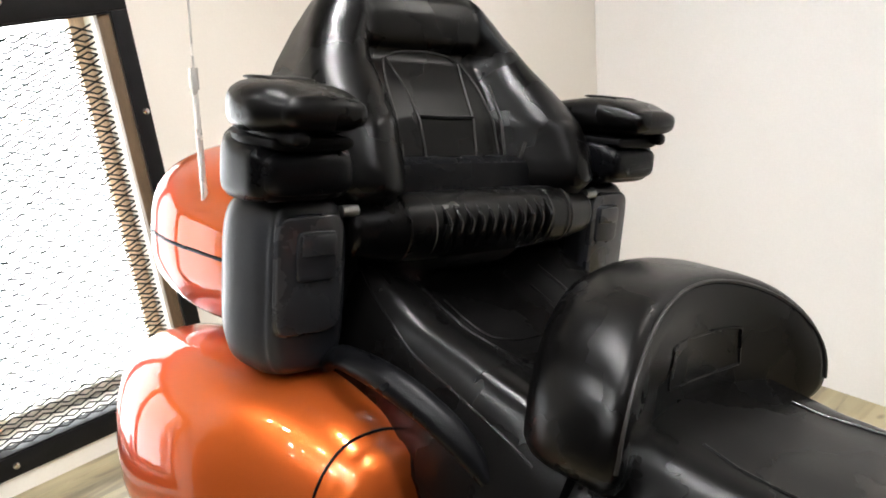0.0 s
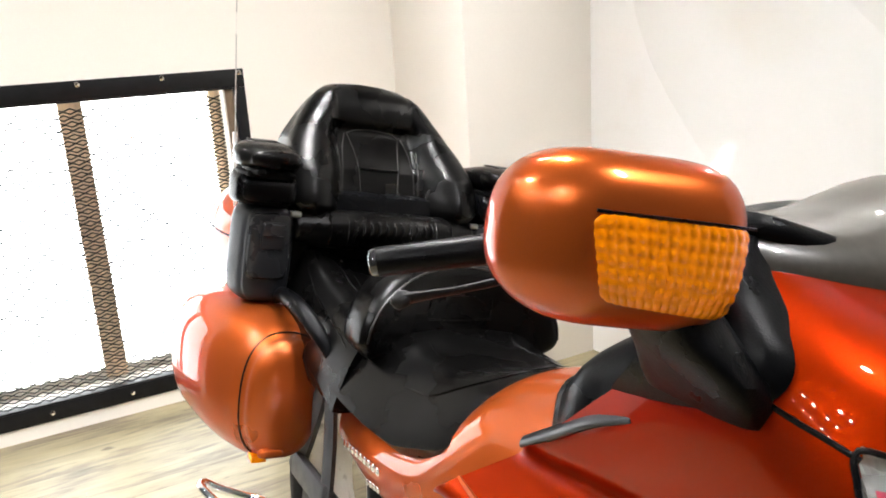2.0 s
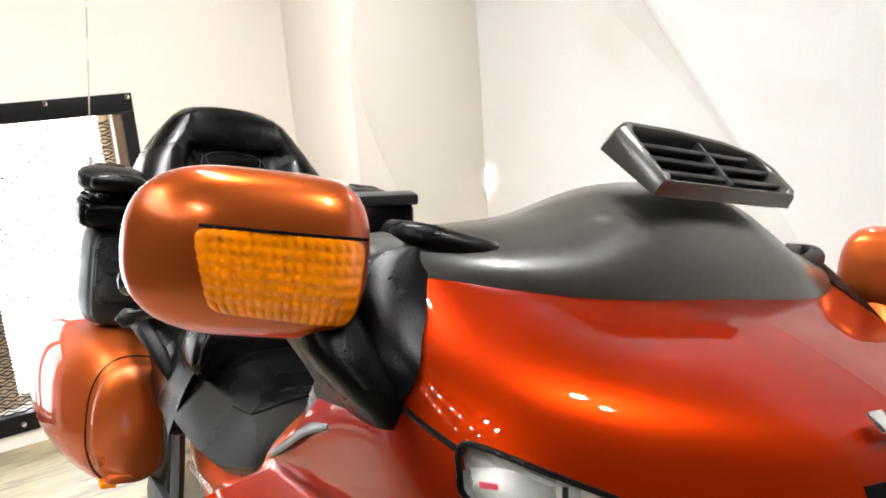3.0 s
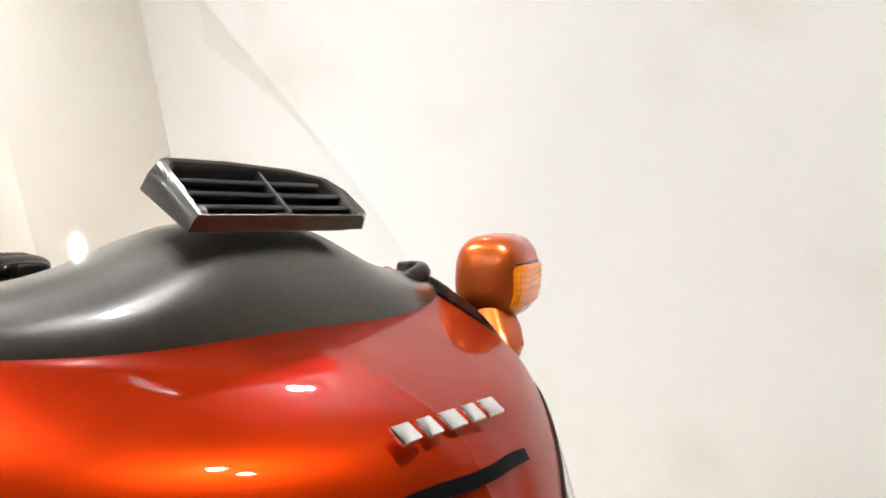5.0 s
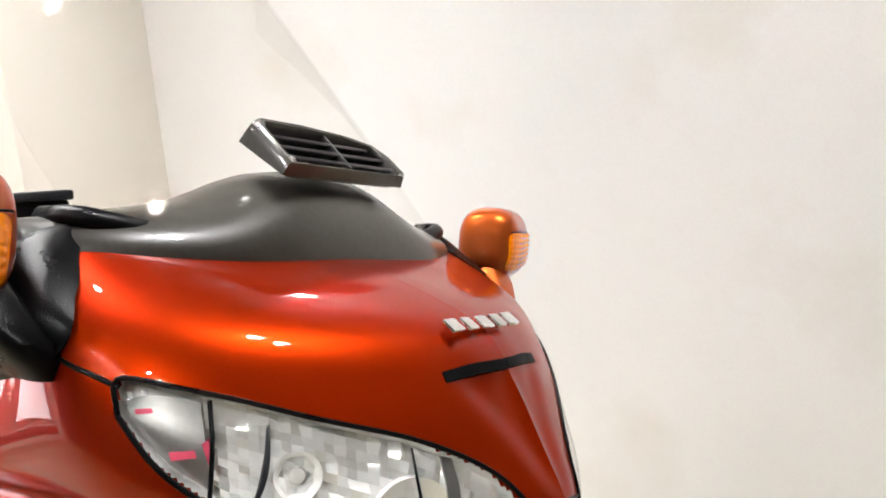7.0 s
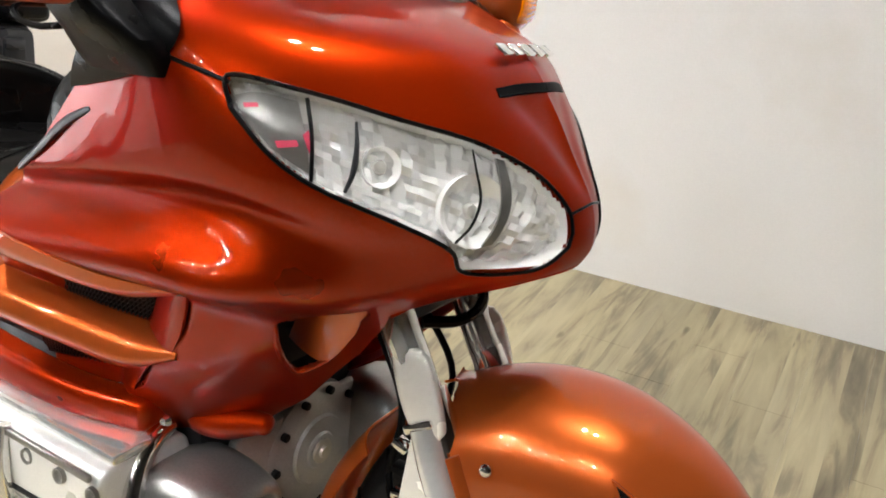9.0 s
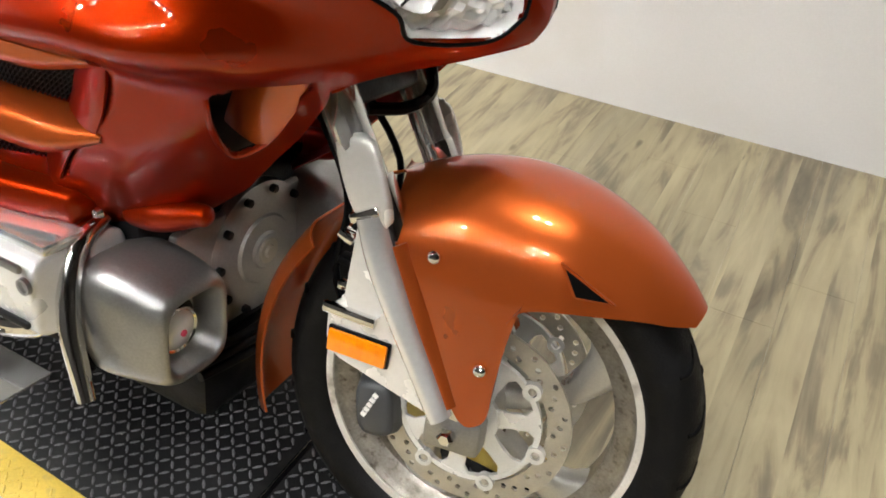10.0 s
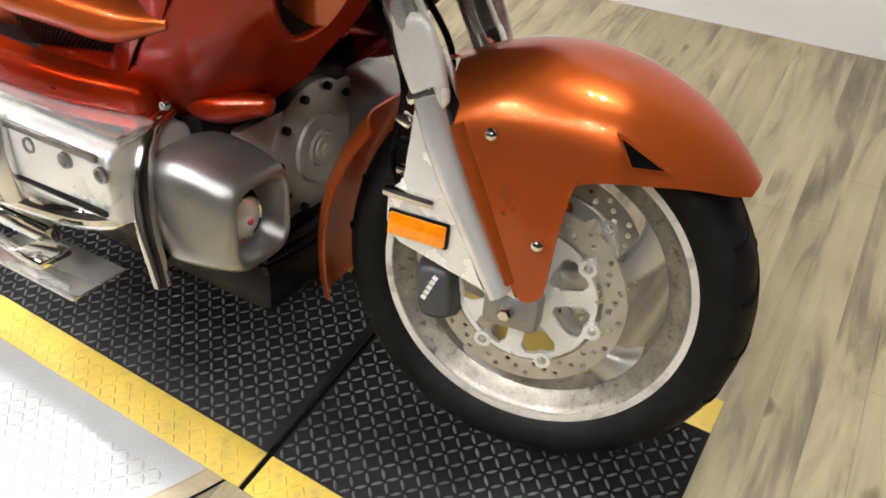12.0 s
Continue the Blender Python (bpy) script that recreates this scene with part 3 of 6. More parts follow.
def disc(y):
    """A drilled brake disc: sectors that each leave a round hole open."""
    bm = bmesh.new()
    n, r0, r1 = 54, 0.114, 0.148
    for k in range(n):
        a0, a1 = 2 * math.pi * k / n, 2 * math.pi * (k + 1) / n
        am, rm = (a0 + a1) / 2, r0 + (r1 - r0) * (0.25 + 0.25 * (k % 3))
        key = lambda q: math.atan2((q[1] - am) * rm, q[0] - rm)
        hole = sorted([(rm + 0.0046 * math.cos(2 * math.pi * j / 8 + 0.39), am + 0.0046 / rm * math.sin(2 * math.pi * j / 8 + 0.39)) for j in range(8)], key=key)
        edge = sorted([(r1, a1), ((r0 + r1) / 2, a1), (r0, a1), (r0, am), (r0, a0), ((r0 + r1) / 2, a0), (r1, a0), (r1, am)], key=key)
        for face in (-0.0025, 0.0025):
            vo = [bm.verts.new((r * math.cos(a), y + face, r * math.sin(a))) for r, a in edge]
            vh = [bm.verts.new((r * math.cos(a), y + face, r * math.sin(a))) for r, a in hole]
            for j in range(8):
                bm.faces.new((vo[j], vo[(j + 1) % 8], vh[(j + 1) % 8], vh[j]))
            if face < 0:
                low = vh
            else:
                for j in range(8):
                    bm.faces.new((low[j], low[(j + 1) % 8], vh[(j + 1) % 8], vh[j]))
    merge(bm, lathe([(y - 0.0025, r1), (y + 0.0025, r1)], 108, closed=False))
    merge(bm, lathe([(y - 0.0025, r0), (y + 0.0025, r0)], 108, closed=False))
    bmesh.ops.remove_doubles(bm, verts=bm.verts, dist=1e-5)
    return bm


BOLT_TURN = (40, -15, -68, -121, -174, 93)


def carrier(y):
    """The disc's carrier: a ring with lugs and broad arms."""
    bm = lathe([(y - 0.005, 0.099), (y - 0.005, 0.107), (y + 0.003, 0.107), (y + 0.003, 0.099)], 72)
    for k, deg in enumerate(BOLT_TURN):
        a = radians(deg)
        out = Vector((math.cos(a), 0, math.sin(a)))
        merge(bm, moved(lathe([(y - 0.008, 0.0072), (y - 0.008, 0.0135), (y + 0.003, 0.0135), (y + 0.003, 0.0072)], 18), Matrix.Translation(out * 0.109)))
    merge(bm, lathe([(y - 0.006, 0.025), (y - 0.006, 0.046), (y + 0.003, 0.046), (y + 0.003, 0.025)], 40))
    return bm


for s in (-1, 1):
    part("brake_disc", moved(disc(s * 0.07), WHEEL), STEEL, front_wheel, "drilled steel brake disc")
    carry = part("disc_carrier", moved(carrier(s * 0.0745), WHEEL), SILVER, front_wheel, "silver disc carrier")
    for deg in (12, -42, -95, -148, 150, 66):
        q = [(0.04, 0.016), (0.060, 0.0125), (0.086, 0.0135), (0.099, 0.025), (0.1015, 0.0), (0.099, -0.025), (0.086, -0.0135), (0.060, -0.0125), (0.04, -0.016)]
        part("carrier_arm", moved(plate(q, "y", s * 0.0745 - 0.004, 0.006, 0.001), WHEEL @ pose(0, 0, 0, 0, -deg, 0)), SILVER, front_wheel)
for deg in BOLT_TURN:
    a = radians(deg)
    part("disc_bolt", moved(button(0.0062, 0.003, 10), WHEEL @ Matrix.Translation((0.109 * math.cos(a), -0.079, 0.109 * math.sin(a)))), STEEL, front_wheel)

# front fender: one skin from the crown down to the axle
EDGE = [(0.266, -0.070, 0.210), (0.235, -0.092, 0.2165), (0.195, -0.108, 0.226), (0.14, -0.124, 0.226), (0.085, -0.134, 0.221), (0.052, -0.139, 0.207), (0.0405, -0.142, 0.175), (0.0415, -0.144, 0.115), (0.040, -0.144, 0.055), (0.028, -0.144, 0.033), (0.004, -0.144, 0.032),
        (-0.035, -0.144, 0.09), (-0.083, -0.144, 0.19), (-0.118, -0.143, 0.268), (-0.145, -0.138, 0.315), (-0.172, -0.12, 0.318)]
CROWN = [39, 43, 48, 55, 62, 68, 73, 78, 83, 87, 91, 95, 100, 106, 113, 119]


def fender():
    """Crown and sides are one surface: its half width follows the depth below the crown line."""
    n = 72
    edge = curve_through(EDGE, n)
    crown = curve_through([(c, 0) for c in CROWN], n)[:, 0]
    rows = []
    for e, a in zip(edge, crown):
        r0 = 0.354 + 0.008 * math.sin(radians((a - 39) / 80 * 180))
        top = np.array([r0 * math.cos(radians(a)), 0, r0 * math.sin(radians(a))])
        half = []
        for k in range(25):
            t = (k / 24) ** 1.7
            q = top + (e - top) * t
            deep = max(r0 - math.hypot(q[0], q[2]), 0.45 * float(np.hypot(q[0] - top[0], q[2] - top[2])))
            wide = float(np.interp(q[0], [-0.18, 0.0, 0.05, 0.1, 0.2, 0.27], [0.138, 0.143, 0.141, 0.136, 0.113, 0.078]))
            half.append((q[0], -wide * max(0.0, 1 - max(0.0, 1 - deep / 0.105) ** 2.3) ** (1 / 1.9), q[2]))
        rows.append([(p[0], -p[1], p[2]) for p in half[:0:-1]] + half)
    return skin(rows, 0.0035)


fend = part("front_fender", moved(fender(), WHEEL), PAINT, BIKE, "orange front fender", 60)
for a, b, y in ((-0.060, 0.258, -0.146), (0.021, 0.120, -0.1475)):
    part("fender_bolt", moved(button(0.0095, 0.006), WHEEL @ Matrix.Translation((a, y, b))), CHROME, fend, "chrome button bolt")
part("fender_flange", moved(tube([(-0.108, -0.1440, 0.262), (-0.062, -0.1455, 0.165), (-0.008, -0.1450, 0.052)], [0.010, 0.011, 0.008], 12, 16, 0.35), WHEEL), PAINT, fend, "raised flange along the fork")
rim_v = [(0.084, 0.296), (0.108, 0.252), (0.160, 0.255)]
part("vent_rim", moved(plate(rim_v, "y", -0.1275, -0.0075, 0.002), WHEEL @ pose(0, 0.0, 0, 2, 0, 4)), PAINT, fend)
mid_v = (sum(v[0] for v in rim_v) / 3, sum(v[1] for v in rim_v) / 3)
# A flat black plate stands for the shade inside the vent.
part("fender_vent", moved(plate([(mid_v[0] + 0.76 * (v[0] - mid_v[0]), mid_v[1] + 0.76 * (v[1] - mid_v[1])) for v in rim_v], "y", -0.1340, -0.0018, 0.0005), WHEEL @ pose(0, 0.0, 0, 2, 0, 4)), GLOSS_BLACK, fend, "small triangular vent, its hollow painted black")
rear_rows = []
for i in range(15):
    a = radians(140 + 56 * i / 14)
    rear_rows.append([((0.352 - 0.03 * abs(s) ** 6) * math.cos(a), s * 0.105, (0.352 - 0.03 * abs(s) ** 6) * math.sin(a)) for s in np.linspace(-1, 1, 17)])
part("fender_rear", moved(skin(rear_rows, 0.0035), WHEEL), PAINT, fend, "orange rear section of the front fender")

# fork legs and their chrome covers
for s in (-1, 1):
    leg = part("fork_leg", moved(cylinder((0.0, s * 0.112, 0.02), (-0.165, s * 0.112, 0.33), 0.026, 20), WHEEL), CHROME, BIKE, "chrome fork leg")
    part("fork_tube", moved(cylinder((-0.155, s * 0.118, 0.30), (-0.36, s * 0.118, 0.69), 0.027, 24), WHEEL), CHROME_WARM, leg, "chrome upper fork tube")
    part("axle_clamp", moved(box((-0.045, -0.022, -0.026), (0.038, 0.02, 0.032), 0.01, Matrix.Translation((-0.002, s * 0.118, 0.0))), WHEEL), ALLOY, leg)
    part("axle_nut", moved(lathe([(s * 0.156, 0), (s * 0.156, 0.008), (s * 0.150, 0.013), (s * 0.12, 0.013)], 6, closed=False), WHEEL @ Matrix.Translation((-0.010, 0, 0.004))), CHROME, leg)
    cover_line = [(-0.172, 0.285), (-0.142, 0.292), (-0.108, 0.215), (-0.003, 0.035), (-0.04, 0.018), (-0.19, 0.066), (-0.206, 0.088), (-0.206, 0.14), (-0.184, 0.16), (-0.178, 0.22)]
    part("fork_cover", moved(plate(cover_line, "y", s * 0.136, -s * 0.02, 0.005), WHEEL), PALE_METAL, leg, "bright chrome fork cover")
    part("fork_rib", moved(tube([(-0.152, s * 0.142, 0.290), (-0.118, s * 0.145, 0.21), (-0.022, s * 0.142, 0.028)], [0.020, 0.021, 0.018], 14, 14, 0.65), WHEEL), RIB_CHROME, leg, "rounded chrome rib")
    part("rib_gap", moved(tube([(-0.172, s * 0.1385, 0.280), (-0.138, s * 0.1390, 0.205), (-0.046, s * 0.1375, 0.028)], 0.0028, 6, 14), WHEEL), PLASTIC, leg, "dark groove beside the rib")
    part("fork_collar", moved(box((-0.022, -0.012, -0.007), (0.022, 0.010, 0.007), 0.004, pose(-0.158, s * 0.140, 0.291, 0, -28, 0)), WHEEL), CHROME, leg, "chrome collar")
    part("cover_step", moved(box((-0.045, -0.006, -0.008), (0.035, 0.006, 0.008), 0.004, pose(-0.165, s * 0.140, 0.142, 0, 4, 0)), WHEEL), CHROME, leg)
    lens = part("reflector", moved(box((-0.044, -0.006, -0.017), (0.044, 0.006, 0.017), 0.003, pose(-0.153, s * 0.1425, 0.097, 0, 3.0, 0)), WHEEL), AMBER, leg, "amber side reflector")
    part("reflector_rim", moved(box((-0.047, -0.004, -0.020), (0.047, 0.004, 0.020), 0.003, pose(-0.153, s * 0.1395, 0.097, 0, 3.0, 0)), WHEEL), PLASTIC, leg)
    part("fork_shield", moved(body([(0.278, -0.144, s * 0.137, 0.015, 0.006), (0.292, -0.150, s * 0.138, 0.027, 0.008), (0.335, -0.166, s * 0.138, 0.031, 0.009), (0.378, -0.182, s * 0.136, 0.028, 0.008), (0.388, -0.187, s * 0.135, 0.020, 0.006)], 28, 18, "z", 4.5, 0.6), WHEEL), PALE_METAL, leg, "pale plate over the fork leg")
    cal = part("brake_caliper", moved(body([(-0.10, -0.115, 0, 0.030, 0.045), (-0.075, -0.115, 0, 0.034, 0.055), (-0.055, -0.115, 0, 0.030, 0.045)], 20, 8, "y", 3.5), WHEEL @ pose(-0.02, 0 if s < 0 else 0.155, -0.005, 0, -8, 0)), COVER_GREY, leg, "dark grey brake caliper")
    for k in range(5):
        part("caliper_mark", moved(box((-0.001, -0.001, -0.004), (0.006, 0.001, 0.004), 0, pose(-0.148 + 0.004 * k, -0.113 if s < 0 else 0.114, -0.030 + 0.009 * k, 0, -60, 0)), WHEEL), WHITE_MARK, cal)
    part("brake_hose", moved(tube([(-0.14, s * 0.09, 0.03), (-0.22, s * 0.085, 0.16), (-0.21, s * 0.09, 0.29), (-0.29, s * 0.07, 0.42)], 0.006, 8, 20), WHEEL), PLASTIC, leg, "black brake hose")
    for k in range(3):
        part("hose_clip", moved(box((-0.011, -0.012, -0.006), (0.014, 0.012, 0.006), 0.003, pose(-0.190 - 0.003 * k, s * 0.11, 0.17 + 0.036 * k, 0, 12 * k, 0)), WHEEL), CHROME if k != 1 else GLOSS_BLACK, leg)
part("fork_bridge", moved(box((-0.03, -0.105, -0.03), (0.03, 0.105, 0.03), 0.012, pose(-0.235, 0, 0.43, 0, -28, 0)), WHEEL), BLACK_METAL, BIKE, "black lower fork bridge")
part("cable", moved(tube([(-0.21, -0.05, 0.40), (-0.165, -0.01, 0.405), (-0.155, 0.04, 0.43), (-0.20, 0.08, 0.50)], 0.009, 8, 16), WHEEL), PLASTIC, BIKE, "black cable between the fork legs")
# fairing
FRONT_EDGE = [(0.52, 0.62), (0.56, 0.50), (0.61, 0.43), (0.72, 0.46), (0.78, 0.52), (0.805, 0.56), (0.83, 0.38), (0.85, 0.16), (0.862, 0.0), (1.3, 0.0)]


def shell_point(u, z, lift=0.0):
    p = fairing_at(u, z)
    if not lift:
        return p
    a, b = fairing_at(min(u + 0.11, 2), z) - fairing_at(max(u - 0.11, 0), z), fairing_at(u, min(z + 0.008, 1.205)) - fairing_at(u, max(z - 0.008, 0.52))
    n = np.cross(a, b)
    n /= np.linalg.norm(n)
    if n @ (p - np.array([-0.5, 0, 0.85])) < 0:
        n = -n
    return p + lift * n


def fairing():
    rows, where = [], []
    for z in np.linspace(0.52, 1.205, 170):
        u0 = float(np.interp(z, [e[0] for e in FRONT_EDGE], [e[1] for e in FRONT_EDGE]))
        us = u0 + (2 - u0) * np.linspace(0, 1, 170)
        where.append([(u, z) for u in us])
        rows.append([shell_point(u, z, dent(u, z)) for u in us])
    rows = np.array(rows)
    for _ in range(14):  # pressed sheet has no sharp kinks
        rows[1:-1, 1:-1] = 0.5 * rows[1:-1, 1:-1] + 0.125 * (rows[2:, 1:-1] + rows[:-2, 1:-1] + rows[1:-1, 2:] + rows[1:-1, :-2])
    return skin(rows, 0.003, lambda i, j: 0.5 < where[i][j][0] < 1 and 0.66 < where[i][j][1] < 0.84 and inside(DUCT, *where[i][j]) > 0 or where[i][j][0] < 1 and where[i][j][1] > 0.86 and inside(LAMP, *where[i][j]) > 0.002)


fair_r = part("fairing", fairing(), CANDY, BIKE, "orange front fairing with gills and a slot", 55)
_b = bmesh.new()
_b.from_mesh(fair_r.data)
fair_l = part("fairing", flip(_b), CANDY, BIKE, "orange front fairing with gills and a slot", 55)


def patch(top, bottom, lift, nu=24, nv=8, depth=0.0, crown=0.0, rough=0.0, seed=1):
    """A piece laid on the fairing between two curves given in its (u, z)."""
    rng = random.Random(seed)
    a, b = curve_through(top, nu), curve_through(bottom, nu)
    rows = [[shell_point(*(p + (q - p) * k / nv), lift + crown * math.sin(math.pi * k / nv) + rough * (rng.random() - 0.5)) for k in range(nv + 1)] for p, q in zip(a, b)]
    return skin(rows, depth) if depth else rings(rows, close=False, caps=False)


# headlights: silver facets, bowls, bulbs, ribs and a clear cover
HL_TOP = [(0.962, 1.046), (0.93, 1.073), (0.73, 1.061), (0.55, 1.040), (0.35, 1.016), (0.2, 0.983), (0.128, 0.945), (0.118, 0.915)]
HL_BOT = [(0.962, 1.042), (0.90, 1.002), (0.80, 0.970), (0.62, 0.932), (0.50, 0.902), (0.44, 0.871), (0.22, 0.870), (0.128, 0.898)]
for s in (0, 1):
    f = flip if s else keep
    lampu = part("headlight", f(patch([(u + 0.008 * (u > 0.9) - 0.012 * (u < 0.2), z + 0.004) for u, z in HL_TOP], [(u + 0.008 * (u > 0.9) - 0.012 * (u < 0.2), z - 0.006) for u, z in HL_BOT], -0.022, 64, 13, 0, 0, 0.011, 5)), HEAD_CHROME, BIKE, "clear multi-reflector headlight", 12)
    for u, z, r in ((0.62, 0.993, 0.020), (0.42, 0.945, 0.040)):
        c, n = shell_point(u, z, -0.034), shell_point(u, z, 0.0) - shell_point(u, z, -0.03)
        turn = Vector((0, 0, 1)).rotation_difference(Vector(n)).to_matrix().to_4x4()
        at = Matrix.Translation(c) @ turn
        part("reflector_bowl", f(moved(lathe([(0.002, 0.008), (0.003, r * 0.45), (0.008, r * 0.75), (0.019, r), (0.0205, r + 0.002), (0.008, r + 0.002)], 32, "z", closed=False), at)), HEAD_CHROME, lampu, "silver reflector bowl")
        part("bulb", f(moved(lathe([(0.0, 0.009), (0.010, 0.009), (0.016, 0.007), (0.018, 0)], 16, "z", closed=False), at)), PALE_METAL, lampu, "bulb shield")
    part("corner_lamp", f(patch([(0.945, 1.056), (0.86, 1.062), (0.765, 1.056)], [(0.935, 1.035), (0.88, 1.004), (0.805, 0.98)], -0.016, 14, 5, 0.002, 0.004)), ALLOY, lampu, "grey corner lamp section")
    part("divider", f(tube([shell_point(u, z, -0.006) for u, z in ((0.745, 1.058), (0.77, 1.02), (0.81, 0.974))], 0.0022, 6, 10)), PLASTIC, lampu, "thin dark divider")
    for u, z, du, dz in ((0.90, 1.048, 0.022, 0.003), (0.84, 1.012, 0.03, 0.005), (0.78, 1.016, 0.010, 0.012)):
        part("coloured_bulb", f(patch([(u - du, z + dz), (u + du, z + dz * 0.5)], [(u - du, z - dz * 0.3), (u + du, z - dz)], -0.009, 6, 3, 0.003)), PINK, lampu, "pinkish bulb")
    part("curved_rib", f(tube([shell_point(u, z, -0.006) for u, z in ((0.37, 1.012), (0.382, 0.99), (0.40, 0.96), (0.44, 0.93), (0.485, 0.907))], [0.0010, 0.0018, 0.0016], 6, 22)), PLASTIC, lampu, "thin dark curved rib")
    part("curved_rib", f(patch([(0.285, 1.0), (0.295, 0.975), (0.325, 0.945), (0.385, 0.905)], [(0.31, 1.003), (0.325, 0.976), (0.355, 0.944), (0.415, 0.902)], -0.008, 20, 2, 0.003)), ALLOY, lampu, "grey curved rib")
    part("curved_rib", f(tube([shell_point(u, z, -0.008) for u, z in ((0.645, 1.038), (0.67, 1.01), (0.70, 0.985), (0.735, 0.964))], [0.0015, 0.0035, 0.002], 6, 16)), PLASTIC_GREY, lampu)
    lens = part("lens", f(patch(HL_TOP, HL_BOT, 0.0005, 44, 12)), LENS_GLASS, lampu, "clear lens")
    lens.visible_shadow = False
    rim_t, rim_b = curve_through(HL_TOP, 40), curve_through(HL_BOT, 40)
    ringpts = [shell_point(*p, 0.0004) for p in rim_t] + [shell_point(*p, 0.0004) for p in rim_b[::-1]]
    part("reflector_wall", f(rings([[shell_point(u, z, l) for u, z in list(rim_t) + list(rim_b[::-1])] for l in (0.0, -0.009, -0.017, -0.030)], caps=False)), HEAD_CHROME, lampu, "silver wall of the lamp housing")
    part("gasket", f(tube(ringpts + ringpts[:1], 0.0026, 8, 0)), PLASTIC, lampu, "black lens gasket")

# seam between upper fairing and side cowl, badge bars and slot filler
for s in (0, 1):
    f = flip if s else keep
    part("seam", f(tube([shell_point(u, z, 0.0003) for u, z in ((1.24, 1.083), (1.12, 1.078), (1.03, 1.074), (0.94, 1.066))], 0.0025, 6, 14)), PLASTIC, fair_r if not s else fair_l)
    part("nose_seam", f(tube([shell_point(u, z, 0.0002) for u, z in ((0.115, 0.938), (0.06, 0.943), (0.0, 0.946))], 0.0018, 6, 10)), PLASTIC, fair_r if not s else fair_l)
    part("slot_filler", f(patch([(0.0, 1.080), (0.12, 1.0785), (0.225, 1.073)], [(0.0, 1.0700), (0.11, 1.0685), (0.225, 1.0635)], 0.0016, 14, 3, 0.003)), GLOSS_BLACK, fair_r if not s else fair_l)
    own = fair_l if s else fair_r
    ring = curve_through(DUCT + DUCT[:1], 56)
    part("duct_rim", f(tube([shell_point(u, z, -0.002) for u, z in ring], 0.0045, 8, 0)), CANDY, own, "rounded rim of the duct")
    # A near-black sheet closes the duct in place of its inner shade.
    part("duct_mouth", f(patch([(0.93, 0.80), (0.86, 0.835), (0.62, 0.83)], [(0.90, 0.755), (0.70, 0.70), (0.53, 0.68)], -0.062, 16, 8)), GLOSS_BLACK, own, "near-black sheet for the shade in the duct mouth")
    edge, fold = curve_through([(0.645, 0.826), (0.595, 0.775), (0.55, 0.708)], 14), curve_through([(0.80, 0.828), (0.735, 0.762), (0.625, 0.688)], 14)
    flap = [[shell_point(*(p + (q - p) * k / 10), -0.052 * (k / 10) ** 1.4) for k in range(11)] for p, q in zip(edge, fold)]
    part("duct_flap", f(skin(flap, 0.003)), PAINT, own, "orange flap inside the duct")
for k, (y0, wd) in enumerate(((-0.068, 0.026), (-0.039, 0.022), (-0.012, 0.026), (0.018, 0.022), (0.044, 0.024))):
    x0 = -0.1205 - 0.35 * (y0 + wd / 2) ** 2
    bar = part("badge_mark", box((-0.002, 0, -0.0095), (0.004, wd - 0.003, 0.0095), 0.0015, pose(x0 + 0.004, y0, 1.1145, 0, -58, -40 * y0)), LOGO_CHROME, fair_r, "chrome badge mark")

